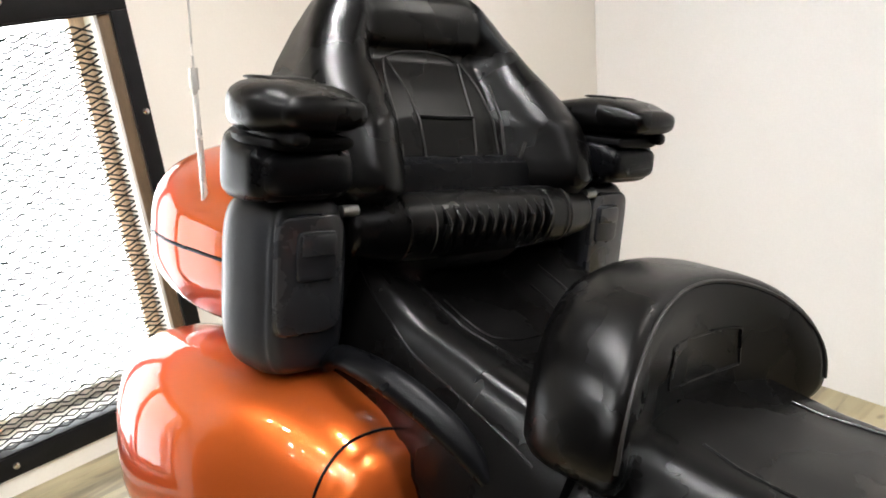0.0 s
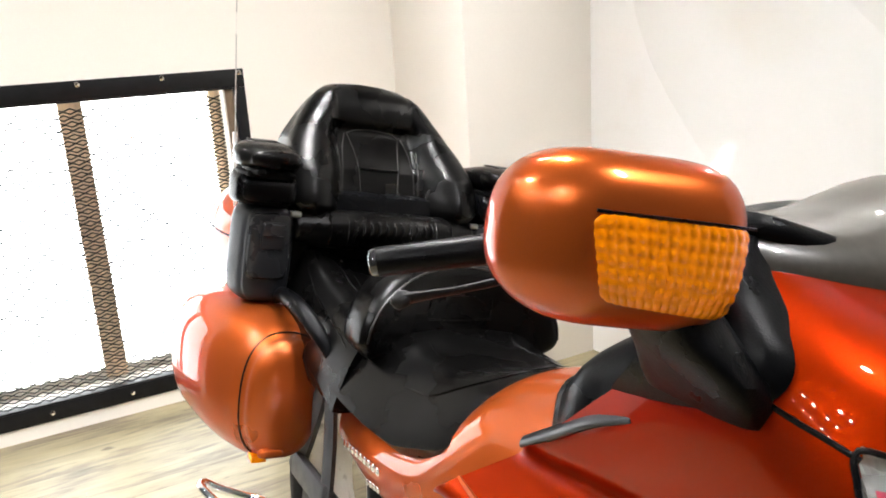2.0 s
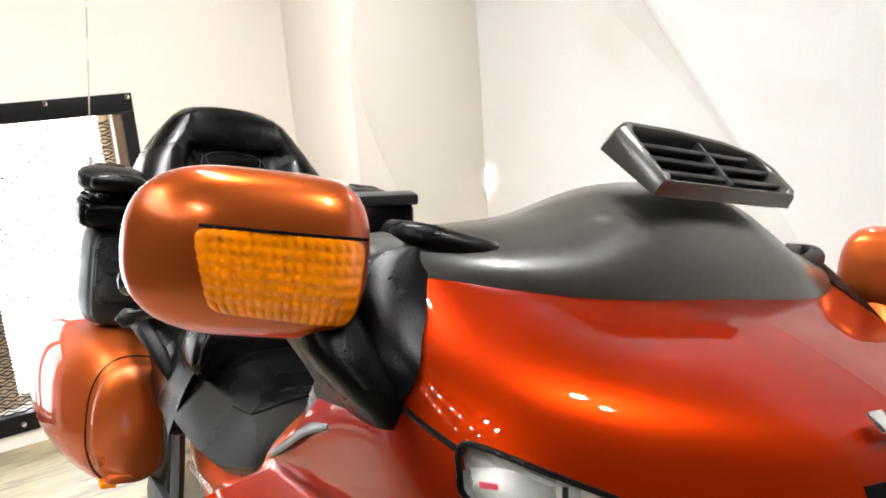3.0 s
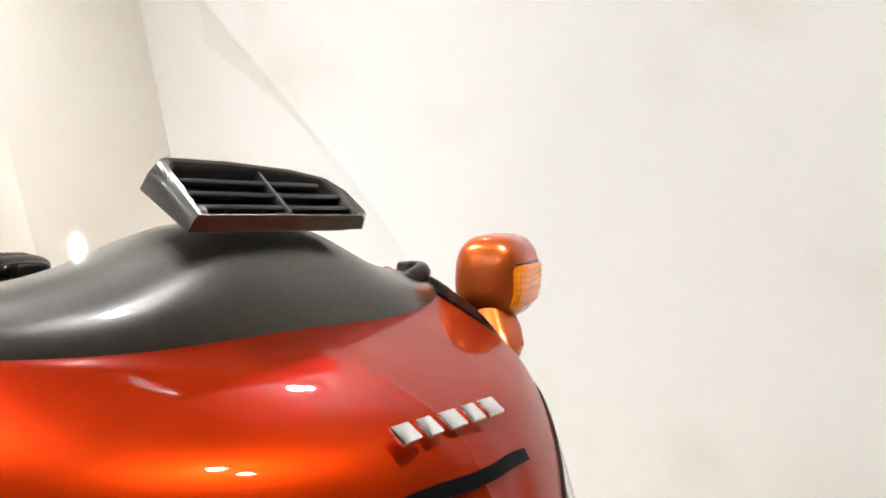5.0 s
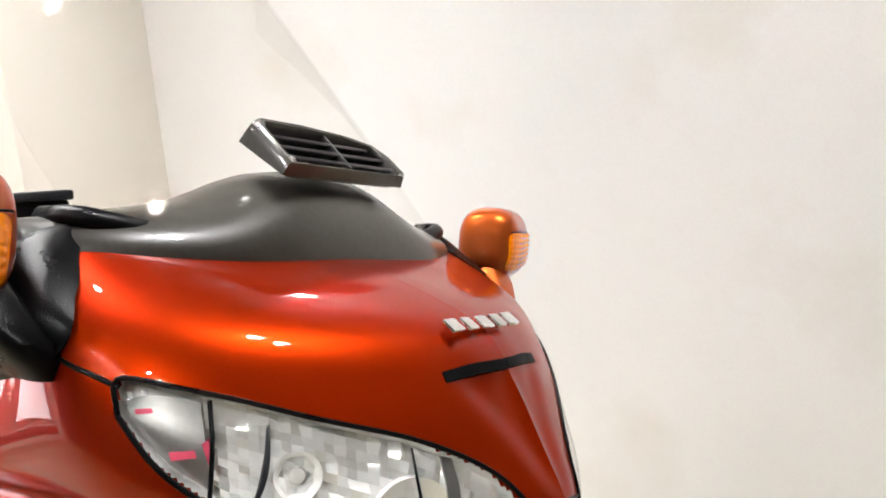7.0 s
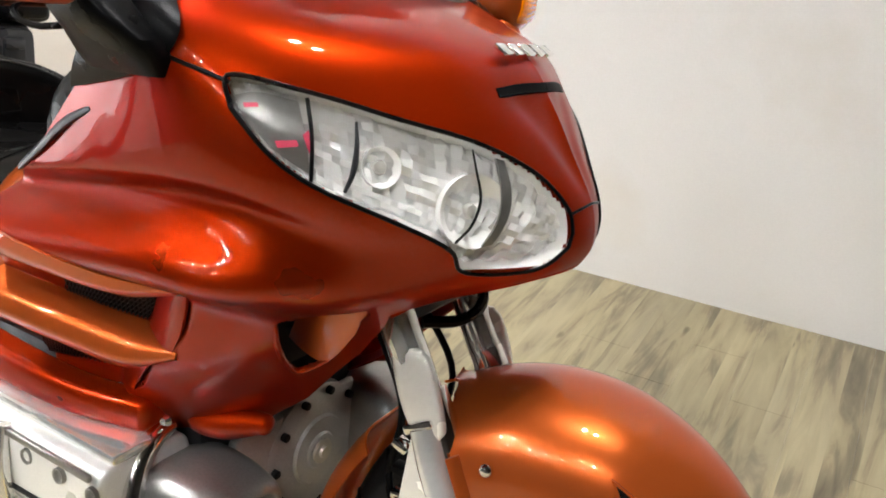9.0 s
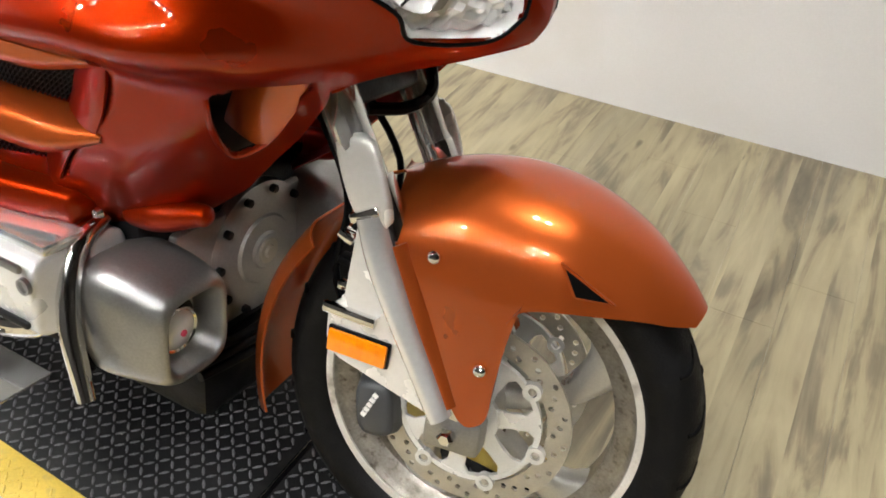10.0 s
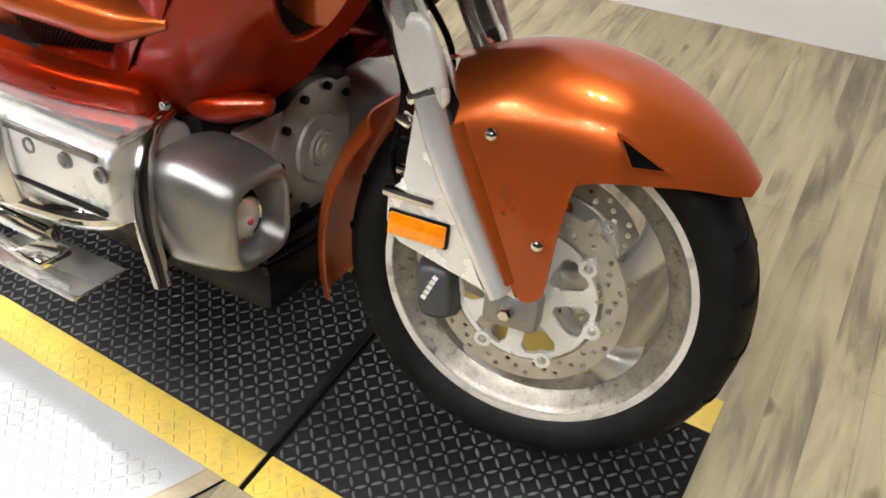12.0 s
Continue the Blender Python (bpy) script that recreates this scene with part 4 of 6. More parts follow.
# gills: painted fins over dark mesh
for s in (0, 1):
    f, own = (flip, fair_l) if s else (keep, fair_r)
    for low, high in (([(1.76, 0.716), (1.64, 0.718), (1.47, 0.718)], [(1.80, 0.796), (1.64, 0.794), (1.48, 0.784)]), ([(2.0, 0.588), (1.8, 0.592), (1.50, 0.598)], [(1.97, 0.672), (1.7, 0.670), (1.45, 0.660)])):
        # Near-black backing paints the shade behind the wire mesh.
        hole = part("gill_opening", f(patch(high, low, -0.036, 16, 5)), GLOSS_BLACK, own, "near-black sheet for the shade in the gill opening")
        a, b, wires = curve_through(high, 23), curve_through(low, 23), bmesh.new()
        for k in range(-5, 23):
            for back in (False, True):
                line = [(i, (i - k) / 5) for i in range(max(0, k), min(22, k + 5) + 1)]
                line = [(i, 1 - t) if back else (i, t) for i, t in line]
                if len(line) > 1:
                    merge(wires, tube([shell_point(*(a[i] + (b[i] - a[i]) * t), -0.033) for i, t in line], 0.0010, 4, 0))
        part("gill_mesh", f(wires), BLACK_METAL, own, "wire mesh", kind="stuff")
    for top, low, knots in (([(2.0, 0.850), (1.725, 0.850), (1.56, 0.842), (1.37, 0.818)], [(2.0, 0.802), (1.725, 0.798), (1.52, 0.788), (1.355, 0.806)], [(0, 0, -0.002), (0.3, 0.3, 0.009), (0.55, 0.6, 0.013), (0.8, 0.95, 0.006), (1, 0.98, -0.03)]),
                            ([(2.0, 0.732), (1.675, 0.718), (1.46, 0.710), (1.22, 0.706)], [(2.0, 0.682), (1.688, 0.668), (1.43, 0.662), (1.21, 0.699)], [(0, 0, -0.036), (0.3, 0.16, 0.004), (0.55, 0.5, 0.016), (0.8, 0.95, 0.008), (1, 0.98, -0.034)])):
        a, b = curve_through(top, 30), curve_through(low, 30)
        ks = [k[0] for k in knots]
        blade = []
        for n, (p, q) in enumerate(zip(a, b)):
            base, tip = max(0.0, dent(*p)), min(1.0, (29 - n) / 8)
            row = []
            for k in np.linspace(0, 1, 17):
                share_, lift = np.interp(k, ks, [g[1] for g in knots]), np.interp(k, ks, [g[2] for g in knots])
                row.append(shell_point(*(p + (q - p) * share_), base * (1 - 0.6 * share_) + lift * (tip if lift > 0 else 1.0)))
            blade.append(row)
        part("fin", f(skin(blade, 0.004)), PAINT, own, "copper orange gill fin", 50)
    for (u0, z0), (u1, z1), (u2, z2), (u3, z3) in (((1.50, 0.792), (1.36, 0.812), (1.25, 0.708), (1.45, 0.706)), ((1.46, 0.668), (1.30, 0.690), (1.36, 0.610), (1.53, 0.596))):
        a, b = curve_through([(u0, z0), (u3, z3)], 10), curve_through([(u1, z1), (u2, z2)], 10)
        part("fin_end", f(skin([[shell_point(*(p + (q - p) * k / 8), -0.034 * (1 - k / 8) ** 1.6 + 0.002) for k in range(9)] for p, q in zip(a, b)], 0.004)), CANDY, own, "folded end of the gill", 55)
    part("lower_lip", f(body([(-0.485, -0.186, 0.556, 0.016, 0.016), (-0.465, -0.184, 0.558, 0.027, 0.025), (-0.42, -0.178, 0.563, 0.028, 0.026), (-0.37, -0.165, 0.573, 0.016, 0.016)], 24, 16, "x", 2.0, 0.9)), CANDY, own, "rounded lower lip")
    part("inner_cowl", f(skin([[shell_point(u, z, -0.068) for u in np.linspace(1.0, 1.95, 20)] for z in np.linspace(0.60, 0.99, 16)], 0.002)), BLACK_METAL, own)
part("fork_shroud", box((-0.52, -0.16, 0.62), (-0.385, 0.16, 0.90), 0.04), BLACK_METAL, BIKE, "black inner panel behind the fork")
part("nose_liner", box((-0.34, -0.12, 0.872), (-0.17, 0.12, 0.93), 0.02), BLACK_METAL, BIKE, "black liner under the nose")

# windshield and the dark cover under it
def shield():
    rows = []
    for i in range(29):
        t = i / 28
        row = []
        for k in range(37):
            s = -1 + k / 18
            w = 0.30 + 0.02 * math.sin(math.pi * t) - 0.10 * t ** 3
            x0, z0 = -0.318 - 0.10 * s * s, 1.178 + 0.022 * s * s
            x1, z1 = -0.64 - 0.11 * s * s, 1.60 - 0.07 * s ** 4
            bow = 0.05 * math.sin(math.pi * t) * (1 - 0.5 * s * s)
            row.append((x0 + (x1 - x0) * t + bow * 0.2, s * w, z0 + (z1 - z0) * t - bow * 0.5))
        rows.append(row)
    return skin(rows, 0.004)


screen = part("windshield", shield(), ACRYLIC, BIKE, "clear acrylic windshield", 60)
screen.visible_shadow = False
dome = [(-0.35, -0.445, 1.165, 0.03, 0.035), (-0.28, -0.44, 1.165, 0.075, 0.045), (-0.17, -0.43, 1.165, 0.105, 0.065), (-0.06, -0.43, 1.165, 0.118, 0.104), (0.07, -0.43, 1.165, 0.118, 0.107), (0.18, -0.43, 1.165, 0.105, 0.062), (0.28, -0.44, 1.165, 0.075, 0.04), (0.35, -0.445, 1.165, 0.03, 0.03)]
part("dash_cover", body(dome, 36, 48, "y", 2.1), SMOKE, BIKE, "smoky dark cover behind the windshield")
lip = [(-0.455, -0.318, 1.203), (-0.405, -0.302, 1.205), (-0.372, -0.2, 1.188), (-0.345, -0.1, 1.180), (-0.335, 0, 1.179), (-0.345, 0.1, 1.180), (-0.372, 0.2, 1.188), (-0.405, 0.302, 1.205), (-0.455, 0.318, 1.203)]
part("cowl_lip", tube(lip, 0.0125, 12, 50, 0.8), PLASTIC, BIKE, "black rubber lip along the fairing's top")
VENT = pose(-0.372, 0.012, 1.300, 0, -52, 0)
VENT_LINE = [(-0.112, -0.046), (0.104, -0.046), (0.114, -0.038), (0.112, 0.000), (0.096, 0.024), (0.05, 0.038), (-0.03, 0.046), (-0.102, 0.046), (-0.112, 0.036)]


def vent_ring(k, grow=0.0):
    """The vent's outline drawn in towards its middle, or grown."""
    return [(a * (1 - k) + math.copysign(grow, a), b * (1 - (1.5 if b > 0 else 0.9) * k) + math.copysign(grow, b)) for a, b in VENT_LINE]


def vent_frame():
    """A hollow frame: deep sides, a rounded front edge and an opening right through."""
    rows = [[(x if x > -0.02 else -0.007 - 0.018 * (b > 0), a, b) for a, b in vent_ring(k, g)] for x, k, g in ((-0.028, 0.0, 0.002), (-0.004, 0.0, 0.001), (0.006, 0.01, 0.0), (0.010, 0.045, 0.0), (0.009, 0.10, 0.0), (0.004, 0.13, 0.0), (-0.012, 0.13, 0.0))]
    return moved(rings(rows, caps=False), VENT)


vent = part("windshield_vent", vent_frame(), VENT_GREY, BIKE, "smoky grey windshield vent with dark louvres", 35)
part("vent_well", moved(plate(vent_ring(0.12), "x", -0.014, 0.004), VENT), VENT_DARK, vent, "dark vent opening")
for k, (a, b) in enumerate(((-0.096, 0.100), (-0.096, 0.098), (-0.094, 0.080))):
    part("louvre", box((-0.008, a, -0.0022), (0.009, b, 0.0022), 0.0012, VENT @ pose(-0.003, 0, -0.020 + 0.020 * k, 0, 32, 0)), VENT_DARK, vent, "dark louvre")
part("vent_clip", box((-0.010, 0.006, -0.034), (0.006, 0.010, 0.034), 0.001, VENT), VENT_DARK, vent)
part("vent_knob", moved(button(0.006, 0.005, 12), VENT @ pose(0.004, -0.096, -0.033, 0, 0, 90)), ALLOY, vent)

# mirrors with amber indicators
MIRROR = pose(-0.415, -0.4655, 1.191, 0, 0, -20)


def mirror_scale(y):
    """How much of its full section the housing keeps towards its ends."""
    return max(0.02, 1 - min(1.0, abs(y + 0.006) / (0.0995 if y > -0.006 else 0.0885)) ** (6.0 if y > -0.006 else 2.8)) ** (1 / 2.5)


def mirror_housing():
    ys = -0.006 + np.array([(0.099 if g > 0 else 0.088) * math.sin(g * math.pi / 2) for g in np.linspace(-1, 1, 33)])
    rows = []
    for y in ys:
        k = mirror_scale(y)
        rows.append([(0.003 + a * k - 0.10 * max(0.0, -0.03 - y), y, b * k - 0.004) for a, b in loop(44, 0.055, 0.065, 2.7)])
    return moved(rings(rows), MIRROR)


def indicator():
    """A lens cut into the housing's front, with a slanted outer end, rounded corners and a grid of small prisms."""
    rows = []
    n, m = 65, 29
    for i in range(n):
        u = -1 + 2 * i / (n - 1)
        row = []
        for k in range(m):
            v = -1 + 2 * k / (m - 1)
            a, b = u * (1 - 0.07 * abs(v) ** 7), v * (1 - 0.07 * abs(u) ** 9)
            t, w = (a + 1) / 2, (b + 1) / 2
            y = (-0.040 + 0.016 * w) * (1 - t) + (0.085 - 0.003 * w) * t
            z = 0.018 - (0.060 + 0.007 * t) * w
            size = mirror_scale(y)
            x = 0.003 + 0.055 * size * max(0.05, 1 - (abs(z + 0.004) / size / 0.065) ** 2.7) ** (1 / 2.7) - 0.10 * max(0.0, -0.03 - y)
            bump = (math.sin(math.pi * i / 4) * math.sin(math.pi * k / 4)) ** 2
            row.append((x + 0.0016 + 0.0022 * bump, y, z))
        rows.append(row)
    return moved(skin(rows, 0.0015), MIRROR)


def mirror_stem():
    rows = []
    for q, a, b in (((-0.400, -0.414, 1.150), 0.034, 0.028), ((-0.386, -0.402, 1.12), 0.046, 0.032), ((-0.378, -0.386, 1.098), 0.056, 0.030), ((-0.380, -0.374, 1.078), 0.058, 0.026), ((-0.384, -0.362, 1.062), 0.056, 0.022)):
        rows.append([Vector(q) + Vector((c, d, 0)) for c, d in loop(32, a, b, 3.4)])
    return rings(rows)


for s in (0, 1):
    f = flip if s else keep
    shift = Matrix.Translation((0, 0.030 * s, 0))
    mir = part("mirror", moved(f(mirror_housing()), shift), PAINT, BIKE, "orange mirror housing")
    part("indicator", moved(f(indicator()), shift), AMBER, mir, "amber indicator lens", 60)
    part("lens_brow", moved(f(moved(tube([(0.0555, -0.036, 0.0195), (0.060, 0.0, 0.0200), (0.059, 0.045, 0.0200), (0.049, 0.086, 0.0190)], 0.0013, 6, 14), MIRROR)), shift), PLASTIC, mir)
    part("mirror_glass", moved(f(moved(box((-0.0485, -0.036, -0.034), (-0.044, 0.040, 0.034), 0.002), MIRROR)), shift), CHROME, mir, "mirror glass")
    part("stem", moved(f(mirror_stem()), shift), PLASTIC if not s else PAINT, mir, "mirror stem")


def cowl_trim():
    a = curve_through([(0.87, 1.200), (1.15, 1.203), (1.6, 1.195), (2, 1.175)], 28)
    b = curve_through([(0.87, 1.192), (0.985, 1.14), (1.22, 1.085), (2.0, 1.03)], 28)
    rows = []
    for p, q in zip(a, b):
        row = []
        for k in range(11):
            t = k / 10
            w = shell_point(*(p + (q - p) * t))
            row.append(w + np.array([0.25, -1.0, 0.15]) * (0.005 + 0.024 * math.sin(math.pi * t) ** 0.7))
        rows.append(row)
    return skin(rows, 0.008)


both("cowl_trim", cowl_trim, PLASTIC, BIKE, "black cowl trim under the mirror", 50)
# A separate strip added in place of the cowl's own rounded, pale edge.
both("cowl_edge_strip", lambda: tube([(-0.645, -0.330, 0.912), (-0.585, -0.338, 0.949), (-0.525, -0.344, 0.988), (-0.47, -0.348, 1.014)], [0.008, 0.010, 0.010, 0.008], 10, 16, 0.5), PLASTIC_GREY, BIKE, "dark grey strip added for the cowl's rounded edge")

# inner cockpit beside the tank
both("cockpit_pocket", lambda: body([(-0.63, -0.225, 0.950, 0.075, 0.05), (-0.59, -0.225, 0.97, 0.095, 0.072), (-0.54, -0.22, 0.99, 0.10, 0.09), (-0.44, -0.22, 1.03, 0.10, 0.10)], 28, 18, "x", 3.2), PLASTIC, BIKE, "black cockpit side pocket")
part("dash_panel", body([(-0.70, 0, 0.97, 0.12, 0.04), (-0.60, 0, 1.03, 0.17, 0.06), (-0.48, 0, 1.09, 0.22, 0.07)], 30, 14, "x", 3.0), PLASTIC, BIKE, "black instrument panel")
part("meter_visor", body([(-0.16, -0.56, 1.15, 0.07, 0.05), (0, -0.56, 1.165, 0.085, 0.06), (0.16, -0.56, 1.15, 0.07, 0.05)], 24, 16, "y", 2.4), PLASTIC, BIKE, "black meter visor")

# handlebar
grip_a, grip_b = (-0.789, -0.477, 1.084), (-0.705, -0.335, 1.128)
gd = (Vector(grip_b) - Vector(grip_a)).normalized()
bar = part("handlebar", tube([grip_b, (-0.67, -0.24, 1.125), (-0.63, -0.1, 1.10), (-0.63, 0.1, 1.10), (-0.67, 0.24, 1.125), (-0.705, 0.335, 1.128), (-0.789, 0.477, 1.084)], 0.0125, 10, 30), BLACK_METAL, BIKE, "black handlebar")
for s in (0, 1):
    f = flip if s else keep
    part("grip", f(tube([Vector(grip_a) + gd * 0.006, Vector(grip_a) + gd * 0.09, grip_b], [0.0175, 0.018, 0.019], 18, 10)), PLASTIC, bar, "black rubber grip")
    part("bar_end", f(tube([Vector(grip_a) - gd * 0.004, Vector(grip_a), Vector(grip_a) + gd * 0.016, Vector(grip_a) + gd * 0.026], [0.012, 0.0165, 0.0170, 0.0165], 18, 8)), GLOSSY_END, bar, "metal bar end")
    lv = [(-0.668, -0.497, 1.072), (-0.652, -0.445, 1.086), (-0.640, -0.39, 1.102), (-0.636, -0.33, 1.118), (-0.652, -0.29, 1.13)]
    part("lever", f(tube(lv, [0.0085, 0.0055, 0.0065, 0.008, 0.011], 10, 18, 0.7)), BLACK_METAL, bar, "black lever")
    part("lever_ball", f(body([(-0.507, -0.671, 1.069, 0.004, 0.004), (-0.501, -0.670, 1.070, 0.010, 0.010), (-0.494, -0.668, 1.072, 0.009, 0.009)], 14, 8, "y", 2.0)), BLACK_METAL, bar)
    part("grip_collar", f(tube([Vector(grip_b) - gd * 0.006, Vector(grip_b) + gd * 0.004], 0.026, 18, 3)), PLASTIC, bar)
    clus = part("switch_housing", f(body([(-0.335, -0.703, 1.13, 0.024, 0.026), (-0.30, -0.688, 1.135, 0.027, 0.030), (-0.262, -0.675, 1.135, 0.024, 0.028)], 18, 10, "y", 3.2)), PLASTIC, bar, "black switch housing")
    for k in range(3):
        part("switch", f(box((-0.008, -0.006, -0.005), (0.008, 0.006, 0.006), 0.002, pose(-0.705 + 0.008 * k, -0.318 + 0.022 * k, 1.162, 10, 0, 20))), PLASTIC_GREY, clus)
    mc = part("master_cylinder", f(tube([(-0.672, -0.30, 1.145), (-0.640, -0.255, 1.155), (-0.615, -0.22, 1.16)], 0.014, 12, 8)), BLACK_METAL, bar)
    res = part("reservoir", f(box((-0.028, -0.034, -0.022), (0.028, 0.034, 0.022), 0.006, pose(-0.60, -0.245, 1.195, 8, 0, -25))), PLASTIC, bar, "black brake fluid reservoir")
    part("reservoir_lid", f(box((-0.031, -0.037, -0.006), (0.031, 0.037, 0.006), 0.003, pose(-0.60, -0.247, 1.222, 8, 0, -25))), PLASTIC_GREY, bar)
    part("cable", f(tube([(-0.66, -0.30, 1.12), (-0.668, -0.315, 1.10), (-0.645, -0.30, 1.085), (-0.60, -0.25, 1.09), (-0.55, -0.18, 1.06)], 0.0045, 8, 20)), PLASTIC, bar, "black cable loop")
    part("cable", f(tube([(-0.64, -0.28, 1.14), (-0.615, -0.27, 1.125), (-0.58, -0.24, 1.11), (-0.54, -0.2, 1.06)], 0.006, 8, 16)), PLASTIC, bar)

# tank and side panels
tank = part("tank", body([(-1.48, 0, 0.575, 0.17, 0.085), (-1.3, 0, 0.583, 0.197, 0.10), (-1.1, 0, 0.615, 0.207, 0.13), (-0.97, 0, 0.685, 0.20, 0.185), (-0.86, 0, 0.722, 0.192, 0.195), (-0.74, 0, 0.742, 0.187, 0.208), (-0.60, 0, 0.75, 0.17, 0.20)], 44, 40, "x", 2.5), PAINT, BIKE, "orange tank and side panels", 60)
for s in (-1, 1):
    for k in range(9):
        t = k / 8
        part("side_mark", box((-0.008, -0.001, -0.0075), (0.008, 0.002, 0.0075), 0.0006, pose(-1.385 + 0.17 * t, s * (0.1985 + 0.006 * t), 0.574 + 0.017 * t, 0, -5, 0)), LOGO_CHROME, tank)
    for k in range(4):
        part("side_mark", box((-0.006, -0.001, -0.006), (0.006, 0.002, 0.006), 0.0006, pose(-1.255 + 0.016 * k, s * 0.2025, 0.551 + 0.002 * k, 0, -5, 0)), LOGO_CHROME, tank)

# seats
def rider_top(x, y):
    """The rider seat's upper side, falling to low skirts at both edges."""
    at = [-1.46, -1.32, -1.22, -1.12, -1.02, -0.93, -0.865, -0.845]
    top = float(np.interp(x, at, [0.835, 0.838, 0.824, 0.824, 0.856, 0.892, 0.910, 0.900]))
    half = float(np.interp(x, at, [0.250, 0.252, 0.246, 0.234, 0.206, 0.152, 0.080, 0.03]))
    low = float(np.interp(x, at, [0.715, 0.695, 0.688, 0.688, 0.720, 0.795, 0.875, 0.89]))
    q = min(1.0, abs(y) / half)
    return top + 0.014 * math.exp(-(((q - 0.62) / 0.16) ** 2)) * soft_step(-x, 0.95, 1.1) - (top - low) * q ** 3.6, half


def rider_saddle():
    rows = []
    for x in np.linspace(-1.46, -0.845, 40):
        half = rider_top(x, 0)[1]
        row = [(x, half * math.sin((-1 + k / 24) * math.pi / 2)) for k in range(49)]
        row = [(a, b, rider_top(a, b)[0]) for a, b in row]
        rows.append(row + [(x, half * 0.9, row[-1][2] - 0.02), (x, -half * 0.9, row[0][2] - 0.02)])
    return rings(rows)


seat_r = part("rider_seat", rider_saddle(), LEATHER, BIKE, "black leather rider seat with low skirts", 60)


def lumbar():
    """A D-shaped pad bent round the rider: a flat front, a rounded rim and a blunt side."""
    rows = []
    for k, d in ((0.05, 0.002), (0.45, 0.001), (0.78, 0.0), (0.90, -0.003), (0.96, -0.010), (0.99, -0.022), (1.0, -0.038), (1.0, -0.095), (0.98, -0.115), (0.92, -0.130), (0.75, -0.138)):
        row = []
        for i in range(64):
            a = 2 * math.pi * i / 64
            c, q = math.cos(a), math.sin(a)
            y = 0.240 * k * math.copysign(abs(c) ** 0.85, c)
            z = 0.825 + (0.150 if q > 0 else 0.075) * k * math.copysign(abs(q) ** 0.95, q)
            row.append((-1.332 + 1.25 * y * y + d, y, z))
        rows.append(row)
    return rings(rows)


hump = part("rider_backrest", lumbar(), LEATHER, BIKE, "black leather lumbar rest of the rider seat", 60)


def saddle_top(x, y):
    """The passenger seat's upper side: a dished middle between padded flanks."""
    mid = float(np.interp(x, [-1.80, -1.74, -1.70, -1.60, -1.50, -1.42, -1.34], [0.930, 0.898, 0.872, 0.836, 0.820, 0.806, 0.78]))
    half = float(np.interp(x, [-1.80, -1.66, -1.5, -1.34], [0.232, 0.246, 0.256, 0.258]))
    flank = soft_step(abs(y), 0.07, 0.17)
    drop = max(0.0, (abs(y) - 0.185) / (half - 0.185))
    return mid + 0.034 * flank - 0.15 * drop ** 2.2, half


def saddle():
    rows = []
    for x in np.linspace(-1.80, -1.34, 30):
        row = []
        half = saddle_top(x, 0)[1]
        for k in range(49):
            y = half * math.sin((-1 + k / 24) * math.pi / 2)
            row.append((x, y, saddle_top(x, y)[0]))
        rows.append(row + [(x, half * 0.93, 0.66), (x, -half * 0.93, 0.66)])
    return rings(rows)


seat_p = part("passenger_seat", saddle(), LEATHER, BIKE, "black leather passenger seat with padded flanks", 60)
roll = part("lumbar_roll", body([(-0.232, -1.722, 0.972, 0.034, 0.036), (-0.15, -1.718, 0.972, 0.044, 0.046), (0.0, -1.716, 0.972, 0.047, 0.048), (0.15, -1.718, 0.972, 0.044, 0.046), (0.232, -1.722, 0.972, 0.034, 0.036)], 28, 40, "y", 2.1), LEATHER, BIKE, "black leather lumbar roll with gathered cover")
for y in (-0.165, -0.12, 0.12, 0.165):
    part("roll_seam", lathe([(y - 0.002, 0.0455), (y, 0.0478), (y + 0.002, 0.0455)], 32, "y", (-1.7175, 0, 0.972), closed=False), PIPING if abs(y) < 0.15 else LEATHER, roll)
for k in range(11):
    y = -0.105 + 0.021 * k
    part("gather", tube([(-1.684, y, 1.005), (-1.669, y + 0.003, 0.985), (-1.668, y - 0.002, 0.965), (-1.678, y + 0.001, 0.945)], [0.002, 0.005, 0.005, 0.002], 8, 12), LEATHER, roll)


INSET = 0.106


def pad_width(z):
    return float(np.interp(z, [1.0, 1.03, 1.08, 1.13, 1.18, 1.23, 1.27, 1.295, 1.312, 1.322, 1.328], [0.246, 0.258, 0.260, 0.250, 0.229, 0.199, 0.170, 0.147, 0.120, 0.086, 0.035]))


def pad_front(y, z):
    """Where the passenger backrest's front lies: a sunk middle inside a horseshoe of padding."""
    centre = float(np.interp(z, [1.0, 1.06, 1.115, 1.16, 1.2, 1.26, 1.32], [-1.778, -1.786, -1.803, -1.836, -1.870, -1.888, -1.905]))
    rise = float(np.interp(z, [1.0, 1.04, 1.12, 1.2, 1.25, 1.3, 1.34], [0.110, 0.110, 0.096, 0.072, 0.044, 0.026, 0.02]))
    side = min(1.0, max(0.0, (abs(y) - INSET) / max(0.02, 0.72 * (pad_width(z) - INSET))))
    over = min(1.0, max(0.0, (z - 1.212) / 0.075))
    both_ = min(1.0, math.hypot(1 - (1 - side) ** 2.2 if side else 0.0, 0.75 * (1 - (1 - over) ** 2) if over else 0.0))
    return centre + max(rise, 0.032) * both_


